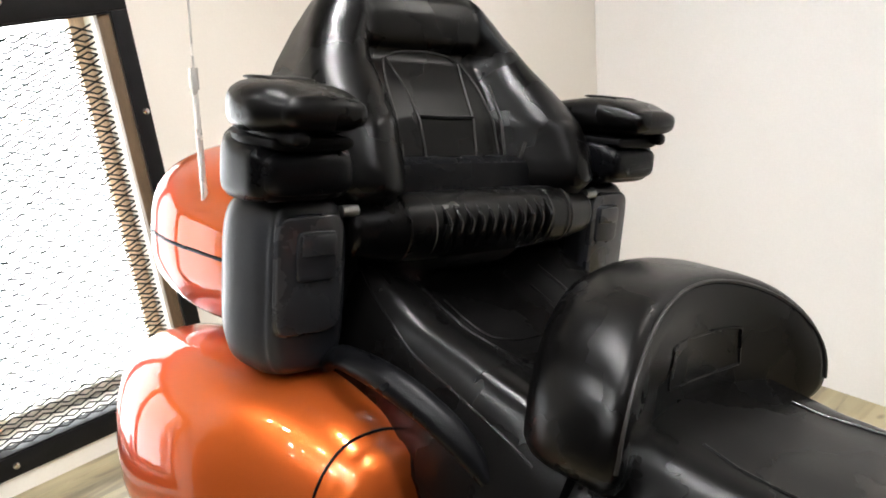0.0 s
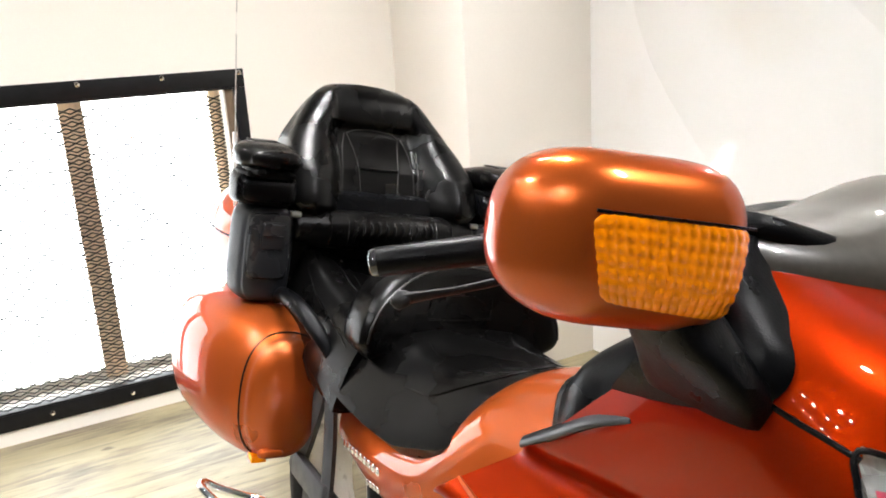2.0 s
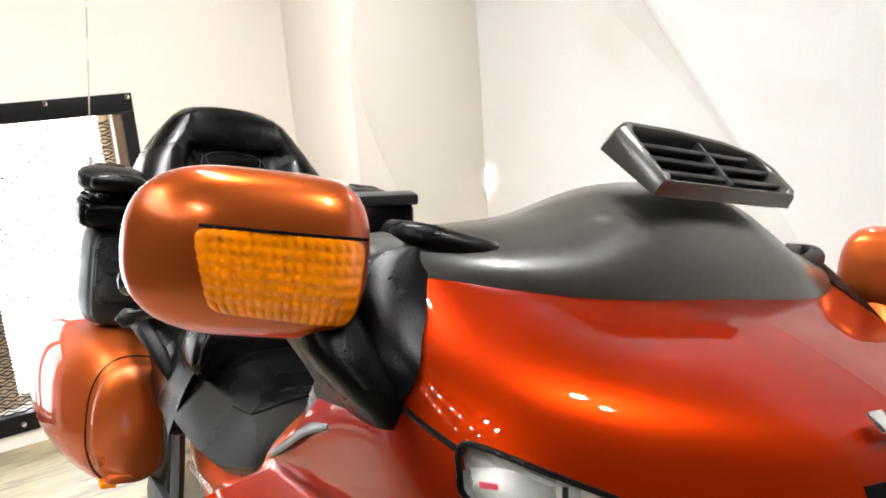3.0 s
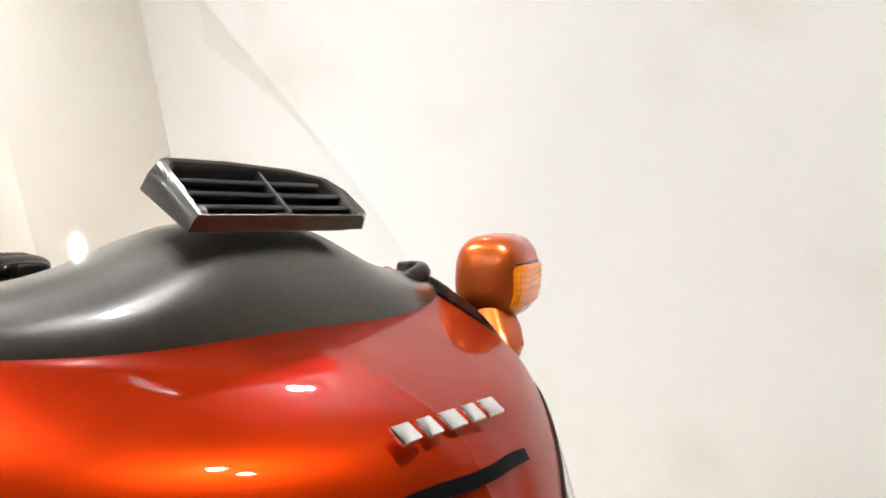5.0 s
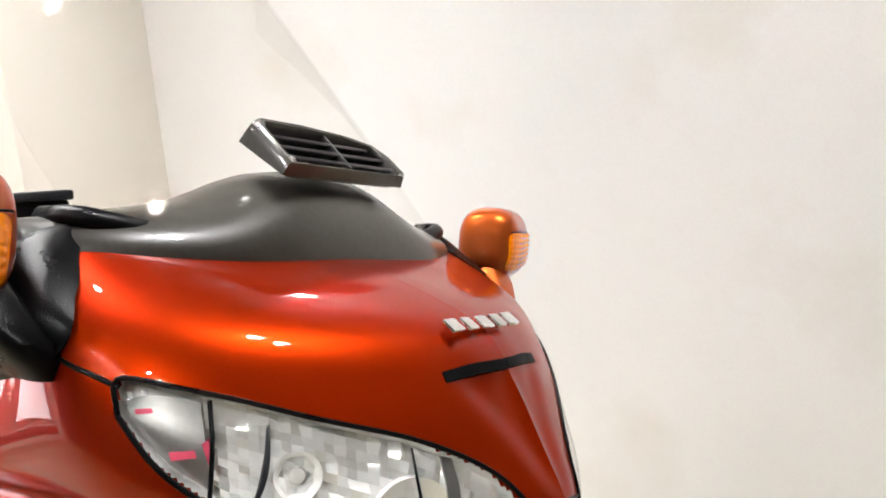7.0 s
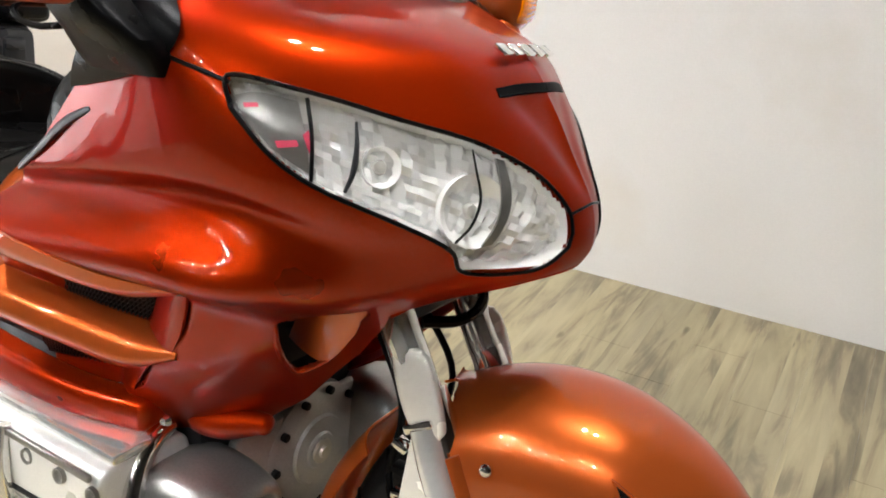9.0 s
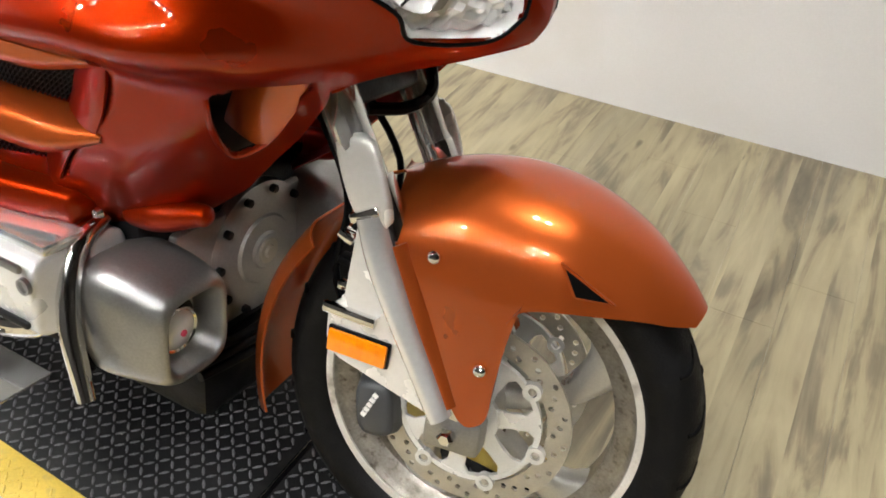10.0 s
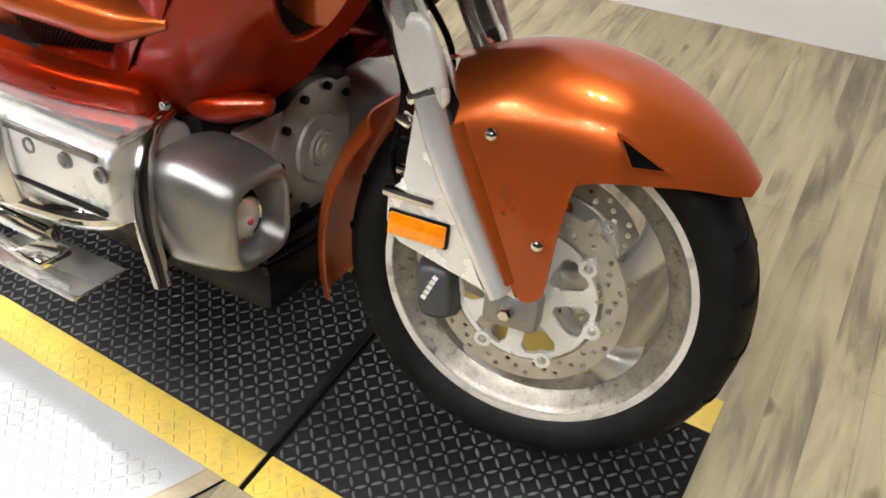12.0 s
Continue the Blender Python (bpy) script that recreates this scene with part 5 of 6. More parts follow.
def backrest():
    rows = []
    for z in np.concatenate([np.linspace(1.002, 1.28, 46), np.linspace(1.286, 1.328, 14)]):
        w = pad_width(z)
        row = []
        for k in range(81):
            q = math.sin((-1 + k / 40) * math.pi / 2)
            y = w * q
            round_off = 0.060 * (1 - math.sqrt(max(0.0, 1 - abs(q) ** 6)))
            top_off = 0.042 * (1 - math.sqrt(max(0.0, 1 - soft_step(z, 1.27, 1.329) ** 2)))
            low_off = 0.03 * (1 - soft_step(z, 0.99, 1.035))
            row.append((pad_front(y, z) - round_off - top_off - low_off, y, z))
        for k in range(1, 20):
            t = 1 - k / 10
            back = -1.925 - 0.05 * (z - 1.0) - 0.03 * math.cos(t * math.pi / 2)
            row.append((back + 0.02 * soft_step(z, 1.27, 1.328), w * math.sin(t * math.pi / 2) * 0.98, z))
        rows.append(row)
    return rings(rows)


pad = part("passenger_backrest", backrest(), LEATHER, BIKE, "tall black leather passenger backrest with piping", 70)


def pad_line(pts, r=0.0017, mat=PIPING, n=22):
    c = curve_through(pts, n)
    return part("piping", tube([(pad_front(y, z) + 0.0012, y, z) for y, z in c], r, 6, 0), mat, pad, "grey piping")


for s in (-1, 1):
    pad_line([(s * 0.074, 1.200), (s * 0.062, 1.16), (s * 0.056, 1.118), (s * 0.053, 1.07), (s * 0.053, 1.008)])
    pad_line([(s * 0.080, 1.200), (s * 0.094, 1.16), (s * 0.101, 1.09), (s * 0.104, 1.01)])
    pad_line([(s * 0.112, 1.17), (s * 0.110, 1.10), (s * 0.109, 1.02)], 0.0024, PIPING_DARK)
    pad_line([(s * 0.128, 1.085), (s * 0.119, 1.05), (s * 0.114, 1.012)], 0.003)
pad_line([(-0.074, 1.200), (-0.05, 1.210), (0, 1.214), (0.05, 1.210), (0.074, 1.200)])
pad_line([(-0.056, 1.118), (0, 1.1165), (0.056, 1.118)], 0.0030, GLOSS_BLACK)


for s in (-1, 1):
    for line, r, mat in (([(-1.70, 0.125), (-1.62, 0.122), (-1.55, 0.10), (-1.49, 0.04), (-1.485, 0.0)], 0.0026, LEATHER), ([(-1.68, 0.09), (-1.62, 0.085), (-1.58, 0.05), (-1.575, 0.0)], 0.0022, LEATHER), ([(-1.76, 0.198), (-1.62, 0.214), (-1.5, 0.222), (-1.38, 0.226)], 0.0016, LEATHER)):
        c = curve_through([(a, s * b) for a, b in line], 26)
        part("piping", tube([(a, b, saddle_top(a, b)[0] + 0.001) for a, b in c], r, 6, 0), mat, seat_p)
    c = curve_through([(-0.96, s * 0.03), (-1.0, s * 0.11), (-1.09, s * 0.17), (-1.18, s * 0.19)], 22)
    part("piping", tube([(a, b, rider_top(a, b)[0] + 0.0005) for a, b in c], 0.0022, 6, 0), LEATHER, seat_r)
    c = curve_through([(-1.0, s * 0.07), (-1.06, s * 0.105), (-1.16, s * 0.115), (-1.26, s * 0.10)], 22)
    part("piping", tube([(a, b, rider_top(a, b)[0] + 0.0003) for a, b in c], 0.0020, 6, 0), LEATHER, seat_r)
hump_tree = BVHTree.FromPolygons([v.co for v in hump.data.vertices], [tuple(q.vertices) for q in hump.data.polygons])


def on_hump(y, z):
    """Where the lumbar rest's front lies."""
    at = hump_tree.ray_cast(Vector((-0.8, y, z)), Vector((-1, 0, 0)))[0]
    return at + Vector((0.0005, 0, 0)) if at else Vector((-1.3, y, z))


rim_line = [(0.230 * math.cos(a), 0.825 + 0.143 * math.sin(a)) for a in np.linspace(math.pi, 0, 15)]
for line in ([(-0.078, 0.86), (-0.074, 0.895), (-0.06, 0.908), (0.06, 0.908), (0.074, 0.895), (0.078, 0.86)], [(-0.078, 0.86), (0.0, 0.855), (0.078, 0.86)], rim_line):
    part("hump_seam", tube([on_hump(y, z) for y, z in curve_through(line, 36)], 0.0020 if line[0][0] > -0.1 else 0.0026, 6, 0), LEATHER if line[0][0] > -0.1 else PIPING_DARK, hump, "stitched seam")
both("grab_rail", lambda: tube([(-1.71, -0.262, 0.80), (-1.66, -0.275, 0.826), (-1.56, -0.272, 0.825), (-1.48, -0.255, 0.795), (-1.43, -0.235, 0.75)], [0.014, 0.017, 0.019, 0.018, 0.012], 14, 20, 0.75), PLASTIC, BIKE, "black passenger grab rail")

# trunk with arm rests and speaker pods
TRUNK = [(-1.80, 0, 0.895, 0.300, 0.12), (-1.88, 0, 0.90, 0.312, 0.145), (-1.97, 0, 0.90, 0.326, 0.155), (-2.07, 0, 0.90, 0.334, 0.158), (-2.18, 0, 0.90, 0.310, 0.145), (-2.28, 0, 0.89, 0.21, 0.10)]
trunk = part("trunk", body(TRUNK, 56, 30, "x", 3.0, 0.1), PAINT, BIKE, "orange rear trunk")
part("trunk_seam", tube([(-2.28, -0.205, 0.90), (-2.18, -0.309, 0.90), (-2.07, -0.3335, 0.90), (-1.97, -0.3255, 0.90), (-1.88, -0.3115, 0.90)], 0.0032, 6, 24), PLASTIC, trunk)
part("trunk_front", box((-1.90, -0.30, 0.80), (-1.740, 0.30, 1.06), 0.02), PLASTIC, trunk, "black trunk front panel")
for s in (0, 1):
    f = flip if s else keep
    pod = part("speaker_pod", f(body([(-1.718, -0.297, 0.905, 0.056, 0.112), (-1.74, -0.300, 0.905, 0.062, 0.117), (-1.785, -0.304, 0.906, 0.067, 0.116), (-1.815, -0.302, 0.906, 0.060, 0.108)], 44, 16, "x", 4.5, 0.22)), PLASTIC_GREY, trunk, "dark plastic speaker pod")
    part("speaker_panel", f(body([(-1.7055, -0.301, 0.925, 0.050, 0.078), (-1.7025, -0.301, 0.925, 0.048, 0.076)], 32, 4, "x", 7.0, 0.06)), TRIM_GREY, pod, "black speaker panel")
    part("latch_frame", f(body([(-1.703, -0.294, 0.950, 0.031, 0.034), (-1.6985, -0.294, 0.950, 0.029, 0.032)], 28, 4, "x", 7.0, 0.08)), PLASTIC_GREY, pod)
    part("latch", f(box((-1.7, -0.319, 0.951), (-1.692, -0.269, 0.978), 0.003)), TRIM_GREY, pod, "latch flap")
    part("latch_well", f(box((-1.7, -0.319, 0.923), (-1.6975, -0.269, 0.947), 0.001)), GLOSS_BLACK, pod)
    part("hinge", f(lathe([(-0.012, 0), (-0.012, 0.008), (0.012, 0.008), (0.012, 0)], 12, "y", (-1.705, -0.245, 1.003), closed=False)), ALLOY, trunk, "small metal hinge")
    arm = part("armrest", f(body([(-1.650, -0.322, 1.128, 0.056, 0.020), (-1.69, -0.326, 1.130, 0.071, 0.030), (-1.75, -0.322, 1.129, 0.070, 0.034), (-1.83, -0.304, 1.122, 0.048, 0.028)], 36, 18, "x", 3.0, 0.7)), LEATHER, trunk, "black padded arm rest")
    part("arm_dimple", f(body([(-0.355, -1.745, 1.162, 0.035, 0.003), (-0.30, -1.745, 1.163, 0.035, 0.003)], 16, 6, "y", 2.0, 0.9)), PLASTIC, arm)
    ab = part("armrest_box", f(body([(-1.682, -0.320, 1.056, 0.060, 0.026), (-1.70, -0.322, 1.056, 0.070, 0.036), (-1.77, -0.320, 1.056, 0.068, 0.042), (-1.85, -0.300, 1.056, 0.046, 0.040)], 36, 18, "x", 4.5, 0.5)), PLASTIC, trunk, "black arm rest base")
    part("arm_crease", f(body([(-1.675, -0.320, 1.092, 0.056, 0.010), (-1.74, -0.321, 1.092, 0.065, 0.011), (-1.83, -0.304, 1.090, 0.045, 0.011)], 24, 8, "x", 3.0, 0.5)), GLOSS_BLACK, ab)
    part("hook_lip", f(body([(-1.652, -0.352, 1.10, 0.012, 0.010), (-1.70, -0.368, 1.102, 0.010, 0.010), (-1.76, -0.364, 1.10, 0.008, 0.008)], 14, 8, "x", 2.4, 0.8)), PLASTIC, ab)
    bag = part("saddlebag", f(body([(-1.575, -0.274, 0.605, 0.086, 0.140), (-1.63, -0.281, 0.608, 0.105, 0.162), (-1.75, -0.295, 0.612, 0.130, 0.174), (-1.93, -0.302, 0.61, 0.140, 0.170), (-2.08, -0.290, 0.60, 0.120, 0.15), (-2.17, -0.270, 0.59, 0.085, 0.115)], 56, 40, "x", 2.5, 0.45)), PAINT, BIKE, "orange saddlebag with a lid seam", 60)
    ring = [(-1.590, -0.276 + a, 0.6058 + b) for a, b in loop(64, 0.0925, 0.1478, 2.5)]
    part("lid_seam", f(tube(ring + ring[:1], 0.0020, 6, 0)), PLASTIC, bag, "dark lid seam")
    part("bag_hinge", f(body([(-1.545, -0.30, 0.49, 0.03, 0.013), (-1.538, -0.30, 0.49, 0.026, 0.010)], 16, 4, "x", 3.0, 0.4)), PAINT, bag)
    part("bag_reflector", f(box((-1.60, -0.335, 0.458), (-1.565, -0.30, 0.474), 0.003)), AMBER, bag)

# triangular side covers behind the seat
both("side_cover", lambda: skin([[(a[0] + (b[0] - a[0]) * k / 5, -0.205 - 0.012 * math.sin(math.pi * k / 5), a[1] + (b[1] - a[1]) * k / 5) for k in range(6)] for a, b in zip(curve_through([(-1.545, 0.655), (-1.60, 0.54), (-1.665, 0.42)], 12), curve_through([(-1.50, 0.665), (-1.535, 0.55), (-1.60, 0.40)], 12))], 0.02), COVER_GREY, BIKE, "dark grey triangular side cover")
both("side_cover", lambda: skin([[(a[0] + (b[0] - a[0]) * k / 5, -0.205 - 0.012 * math.sin(math.pi * k / 5), a[1] + (b[1] - a[1]) * k / 5) for k in range(6)] for a, b in zip(curve_through([(-1.50, 0.665), (-1.472, 0.55), (-1.455, 0.43)], 12), curve_through([(-1.46, 0.668), (-1.43, 0.55), (-1.415, 0.43)], 12))], 0.02), COVER_GREY, BIKE, "dark grey triangular side cover")
both("side_cover", lambda: box((-1.62, -0.222, 0.40), (-1.42, -0.20, 0.462), 0.01), COVER_GREY, BIKE, "dark grey triangular side cover")
for s in (0, 1):
    f = flip if s else keep
    peg = part("passenger_peg", f(box((-1.50, -0.36, 0.372), (-1.38, -0.27, 0.40), 0.012)), CHROME, BIKE, "chrome passenger footboard")
    part("peg_loop", f(tube([(-1.49, -0.32, 0.405), (-1.545, -0.40, 0.415), (-1.56, -0.435, 0.428), (-1.52, -0.445, 0.43), (-1.44, -0.40, 0.41), (-1.40, -0.34, 0.40)], 0.0095, 10, 26)), CHROME, peg, "chrome loop")
    part("peg_pad", f(box((-1.49, -0.352, 0.401), (-1.39, -0.278, 0.407), 0.003)), ALLOY, peg)

# antenna
ant = part("antenna", cylinder((-1.98, -0.321, 1.08), (-1.98, -0.366, 1.60), 0.0016, 8), PALE_METAL, BIKE, "thin chrome antenna")
part("antenna_base", cylinder((-1.98, -0.305, 0.93), (-1.98, -0.3265, 1.14), 0.0055, 12, 0.004), PALE_METAL, ant)
part("antenna_joint", cylinder((-1.98, -0.3260, 1.135), (-1.98, -0.3290, 1.165), 0.0065, 12), PALE_METAL, ant)

# engine, guards and fog lamp pods
part("engine_block", box((-1.02, -0.19, 0.24), (-0.47, 0.19, 0.56), 0.03), BLACK_METAL, BIKE, "dark engine block")
CX, CY, CZ = -0.435, 0.045, 0.408
cover = part("engine_front_cover", lathe([(-0.03, 0.0), (0.004, 0.0), (0.004, 0.030), (0.0, 0.034), (0.0, 0.060), (-0.005, 0.064), (-0.006, 0.104), (-0.012, 0.118), (-0.03, 0.120)], 56, "x", (CX, CY, CZ), closed=False), COVER_ALLOY, BIKE, "round cast engine front cover")
part("cover_boss", lathe([(0.0, 0.0), (0.012, 0.0), (0.012, 0.010), (0.008, 0.012), (0.008, 0.022), (0.0, 0.024)], 28, "x", (CX, CY, CZ), closed=False), STEEL, cover)
for k in range(11):
    a = radians(33 * k - 20)
    part("cover_bolt", lathe([(-0.006, 0.0075), (0.003, 0.0075), (0.005, 0.005), (0.005, 0)], 10, "x", (CX, CY + 0.108 * math.cos(a), CZ + 0.108 * math.sin(a)), closed=False), BLACK_METAL, cover)
part("cover_plate", box((-0.47, -0.14, 0.29), (-0.448, 0.17, 0.50), 0.01), COVER_ALLOY, BIKE, "cast engine plate")
for k in range(3):
    part("oil_pipe", tube([(-0.43, -0.12, 0.285 - 0.022 * k), (-0.42, 0.0, 0.278 - 0.022 * k), (-0.43, 0.12, 0.285 - 0.022 * k)], 0.008, 10, 14), BLACK_METAL, BIKE, "black pipe in front of the engine")
for s in (0, 1):
    f = flip if s else keep
    head = part("cylinder_head", f(body([(-1.02, -0.27, 0.462, 0.075, 0.055), (-0.90, -0.27, 0.466, 0.08, 0.062), (-0.66, -0.27, 0.468, 0.08, 0.064), (-0.50, -0.265, 0.468, 0.078, 0.062)], 36, 20, "x", 5.0, 0.15)), SILVER, BIKE, "silver cylinder head cover")
    for k, hx in enumerate((-0.497, -0.568, -0.642, -0.716, -0.79, -0.86)):
        part("head_bolt", f(lathe([(0.004, 0.0), (0.003, 0.007), (-0.001, 0.0085), (-0.002, 0.0115), (0.004, 0.0125)], 18, "y", (hx, -0.3500, 0.498), closed=False)), ALLOY, head, "recessed bolt")
    part("head_rib", f(box((-1.02, -0.353, 0.515), (-0.50, -0.345, 0.526), 0.003)), ALLOY, head)
    part("head_rib", f(box((-1.02, -0.352, 0.430), (-0.50, -0.344, 0.440), 0.003)), BLACK_METAL, head)
    part("head_trim", f(box((-1.0, -0.322, 0.528), (-0.49, -0.24, 0.546), 0.006)), CHROME_WARM, BIKE, "alloy trim above the cylinder head")
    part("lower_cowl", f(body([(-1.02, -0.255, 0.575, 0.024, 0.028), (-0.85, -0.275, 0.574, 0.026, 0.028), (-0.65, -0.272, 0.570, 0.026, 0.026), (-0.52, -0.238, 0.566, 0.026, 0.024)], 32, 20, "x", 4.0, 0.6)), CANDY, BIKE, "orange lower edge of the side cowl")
    part("exhaust_pipe", f(tube([(-0.55, -0.22, 0.40), (-0.58, -0.30, 0.385), (-0.75, -0.325, 0.375), (-1.0, -0.325, 0.36), (-1.3, -0.30, 0.30)], 0.026, 16, 24)), CHROME, BIKE, "chrome exhaust pipe")
    outer = curve_through([(-0.508, -0.212, 0.415, 0.060, 0.072), (-0.50, -0.212, 0.415, 0.070, 0.084), (-0.46, -0.212, 0.417, 0.077, 0.093), (-0.41, -0.206, 0.415, 0.074, 0.089), (-0.375, -0.200, 0.410, 0.069, 0.081), (-0.360, -0.198, 0.408, 0.064, 0.075), (-0.354, -0.197, 0.407, 0.058, 0.068), (-0.356, -0.197, 0.407, 0.053, 0.061), (-0.366, -0.197, 0.407, 0.050, 0.057)], 34)
    shell = [[(x, y + a, z + b) for a, b in loop(44, hy, hz, 3.8)] for x, y, z, hy, hz in outer]
    podl = part("fog_lamp_pod", f(rings(shell, caps=False)), ALLOY, BIKE, "silver fog lamp pod", 50)
    well = [[(x, -0.197 + a, 0.407 + b) for a, b in loop(44, hy, hz, q)] for x, hy, hz, q in ((-0.364, 0.0505, 0.0575, 3.8), (-0.385, 0.046, 0.052, 3.2), (-0.402, 0.040, 0.044, 2.4), (-0.404, 0.004, 0.004, 2.0))]
    part("lamp_well", f(rings(well, caps=False)), ALLOY, podl, "silver recessed lamp well")
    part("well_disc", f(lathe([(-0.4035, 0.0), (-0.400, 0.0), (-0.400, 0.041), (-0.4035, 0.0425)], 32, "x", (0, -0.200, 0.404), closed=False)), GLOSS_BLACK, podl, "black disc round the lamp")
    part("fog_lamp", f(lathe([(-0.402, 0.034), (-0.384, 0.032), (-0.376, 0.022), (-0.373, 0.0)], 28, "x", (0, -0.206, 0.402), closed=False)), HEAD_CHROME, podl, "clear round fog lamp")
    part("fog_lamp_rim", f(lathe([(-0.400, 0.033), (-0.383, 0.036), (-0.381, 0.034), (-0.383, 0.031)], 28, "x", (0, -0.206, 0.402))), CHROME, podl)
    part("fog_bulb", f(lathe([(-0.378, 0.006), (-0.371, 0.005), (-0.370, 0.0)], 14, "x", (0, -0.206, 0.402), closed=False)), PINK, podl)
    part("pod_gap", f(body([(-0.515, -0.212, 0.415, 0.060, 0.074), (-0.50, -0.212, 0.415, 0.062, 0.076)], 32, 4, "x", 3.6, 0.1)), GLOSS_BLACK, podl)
    part("engine_guard", f(tube([(-0.505, -0.215, 0.545), (-0.50, -0.255, 0.53), (-0.492, -0.285, 0.495), (-0.472, -0.31, 0.42), (-0.44, -0.322, 0.325)], [0.013, 0.016, 0.017, 0.016, 0.013], 14, 22)), CHROME, BIKE, "chrome engine guard")
    part("guard_liner", f(tube([(-0.525, -0.21, 0.53), (-0.515, -0.262, 0.50), (-0.50, -0.285, 0.42), (-0.475, -0.29, 0.34)], 0.013, 12, 18)), PLASTIC, BIKE, "black guard strip")
    part("guard_bolt", f(lathe([(0.0, 0.0), (-0.008, 0.0), (-0.008, 0.006), (0.0, 0.009)], 12, "y", (-0.487, -0.235, 0.565), closed=False)), CHROME, BIKE)
    fp = part("rider_peg", f(tube([(-0.86, -0.30, 0.30), (-0.86, -0.36, 0.295), (-0.86, -0.42, 0.29)], [0.014, 0.018, 0.017], 14, 10)), CHROME, BIKE, "chrome footpeg")
    part("peg_bracket", f(box((-0.90, -0.32, 0.285), (-0.70, -0.295, 0.325), 0.008)), CHROME, fp)
    part("brake_pedal", f(tube([(-0.90, -0.335, 0.30), (-0.76, -0.35, 0.285), (-0.66, -0.36, 0.30), (-0.62, -0.37, 0.33)], [0.010, 0.009, 0.009, 0.014], 10, 18)), CHROME, fp, "chrome pedal")
    part("pedal_pad", f(box((-0.66, -0.40, 0.328), (-0.60, -0.345, 0.343), 0.005)), CHROME, fp)
    part("tread_plate", f(box((-0.86, -0.345, 0.225), (-0.63, -0.24, 0.231), 0.001)), CHROME_WARM, fp, "small bright tread plate")
    part("chrome_post", f(tube([(-0.70, -0.355, 0.53), (-0.695, -0.365, 0.47), (-0.69, -0.36, 0.40)], [0.018, 0.020, 0.016], 14, 10, 0.8)), CHROME_WARM, BIKE, "chrome end of the side trim")
part("belly_pan", box((-0.95, -0.12, 0.14), (-0.42, 0.12, 0.245), 0.03), BLACK_METAL, BIKE, "black belly pan")
part("side_stand", tube([(-0.95, 0.15, 0.22), (-0.9, 0.33, 0.10), (-0.88, 0.42, 0.105)], 0.012, 10, 10), BLACK_METAL, BIKE, "black side stand")
rear_wheel = part("rear_wheel", moved(lathe([(-0.07, 0.222), (-0.075, 0.21), (-0.03, 0.19), (0.03, 0.19), (0.075, 0.21), (0.07, 0.222)], 64), pose(-1.69, 0, 0.318)), RIM_PAINT, BIKE, "silver rear wheel")
part("tyre", moved(lathe([(-0.07, 0.215), (-0.088, 0.24), (-0.09, 0.27), (-0.07, 0.3), (-0.03, 0.314), (0.03, 0.314), (0.07, 0.3), (0.09, 0.27), (0.088, 0.24), (0.07, 0.215)], 72), pose(-1.69, 0, 0.318)), RUBBER, rear_wheel, "black rear tyre")
part("swing_arm", box((-1.69, -0.16, 0.27), (-0.98, -0.11, 0.36), 0.02), BLACK_METAL, BIKE, "black swing arm")

# ---- the turntable and its black strip ----
PLATE_GREY = material("grey_tread_plate", (0.36, 0.365, 0.365), 0.42, 0.25, 0.0, 0.12, 3.0, 0.1, 200.0)
PLATE_BLACK = material("black_tread_plate", (0.0045, 0.0047, 0.005), 0.58, 0.0, 0.0, 0.35, 5.0, 0.25, 200.0, dirt=(0.018, 0.017, 0.016), spec=0.2)
LUG_BLACK = material("worn_black_lugs", (0.10, 0.102, 0.106), 0.40, 0.2, 0.0, 0.4, 9.0, 0.2, 200.0)
YELLOW = material("yellow_floor_tape", (0.60, 0.43, 0.075), 0.5, 0.0, 0.0, 0.12, 9.0, 0.2, 200.0, dirt=(0.34, 0.27, 0.12))
RING_TAN = material("tan_wood_ring", (0.33, 0.27, 0.17), 0.5, 0.0, 0.0, 0.15, 6.0, 0.2, 120.0)
TT, TILT_Z = (-1.07, 0.0), -1.6
SPIN = pose(0, 0, 0, 0, 0, TILT_Z)
table = thing("turntable", "round grey tread-plate turntable with a black strip and yellow edges", "turntable")
part("disc_plate", lathe([(-0.011, 0), (0.0, 0), (0.0, 0.716), (-0.002, 0.72), (-0.011, 0.721)], 120, "z", (TT[0], TT[1], 0), closed=False), PLATE_GREY, table, "light grey tread plate")
part("rim_ring", lathe([(-0.011, 0.7215), (0.0, 0.722), (0.0005, 0.754), (-0.011, 0.755)], 120, "z", (TT[0], TT[1], 0), closed=False), RING_TAN, table, "tan wooden ring round the plate")
part("rim_gap", lathe([(0.0002, 0.7545), (0.0002, 0.760)], 120, "z", (TT[0], TT[1], 0), closed=False), GLOSS_BLACK, table)
part("strip", moved(box((-1.82, -0.246, 0.0005), (-0.340, 0.179, 0.0045), 0.001), SPIN), PLATE_BLACK, table, "black tread plate strip")
part("front_plate", moved(box((-0.328, -0.246, 0.0005), (0.305, 0.179, 0.0045), 0.001), SPIN), PLATE_BLACK, table, "black tread plate strip")
part("strip_joint", moved(box((-0.3395, -0.322, 0.0002), (-0.3285, 0.255, 0.0012)), SPIN), GLOSS_BLACK, table, "dark joint")
for x0, x1 in ((-1.80, -0.340), (-0.328, 0.305)):
    for a, b in ((-0.322, -0.2465), (0.1795, 0.255)):
        part("yellow_edge", moved(box((x0, a, 0.0005), (x1, b, 0.0048), 0.001), SPIN), YELLOW, table, "yellow edge marking")


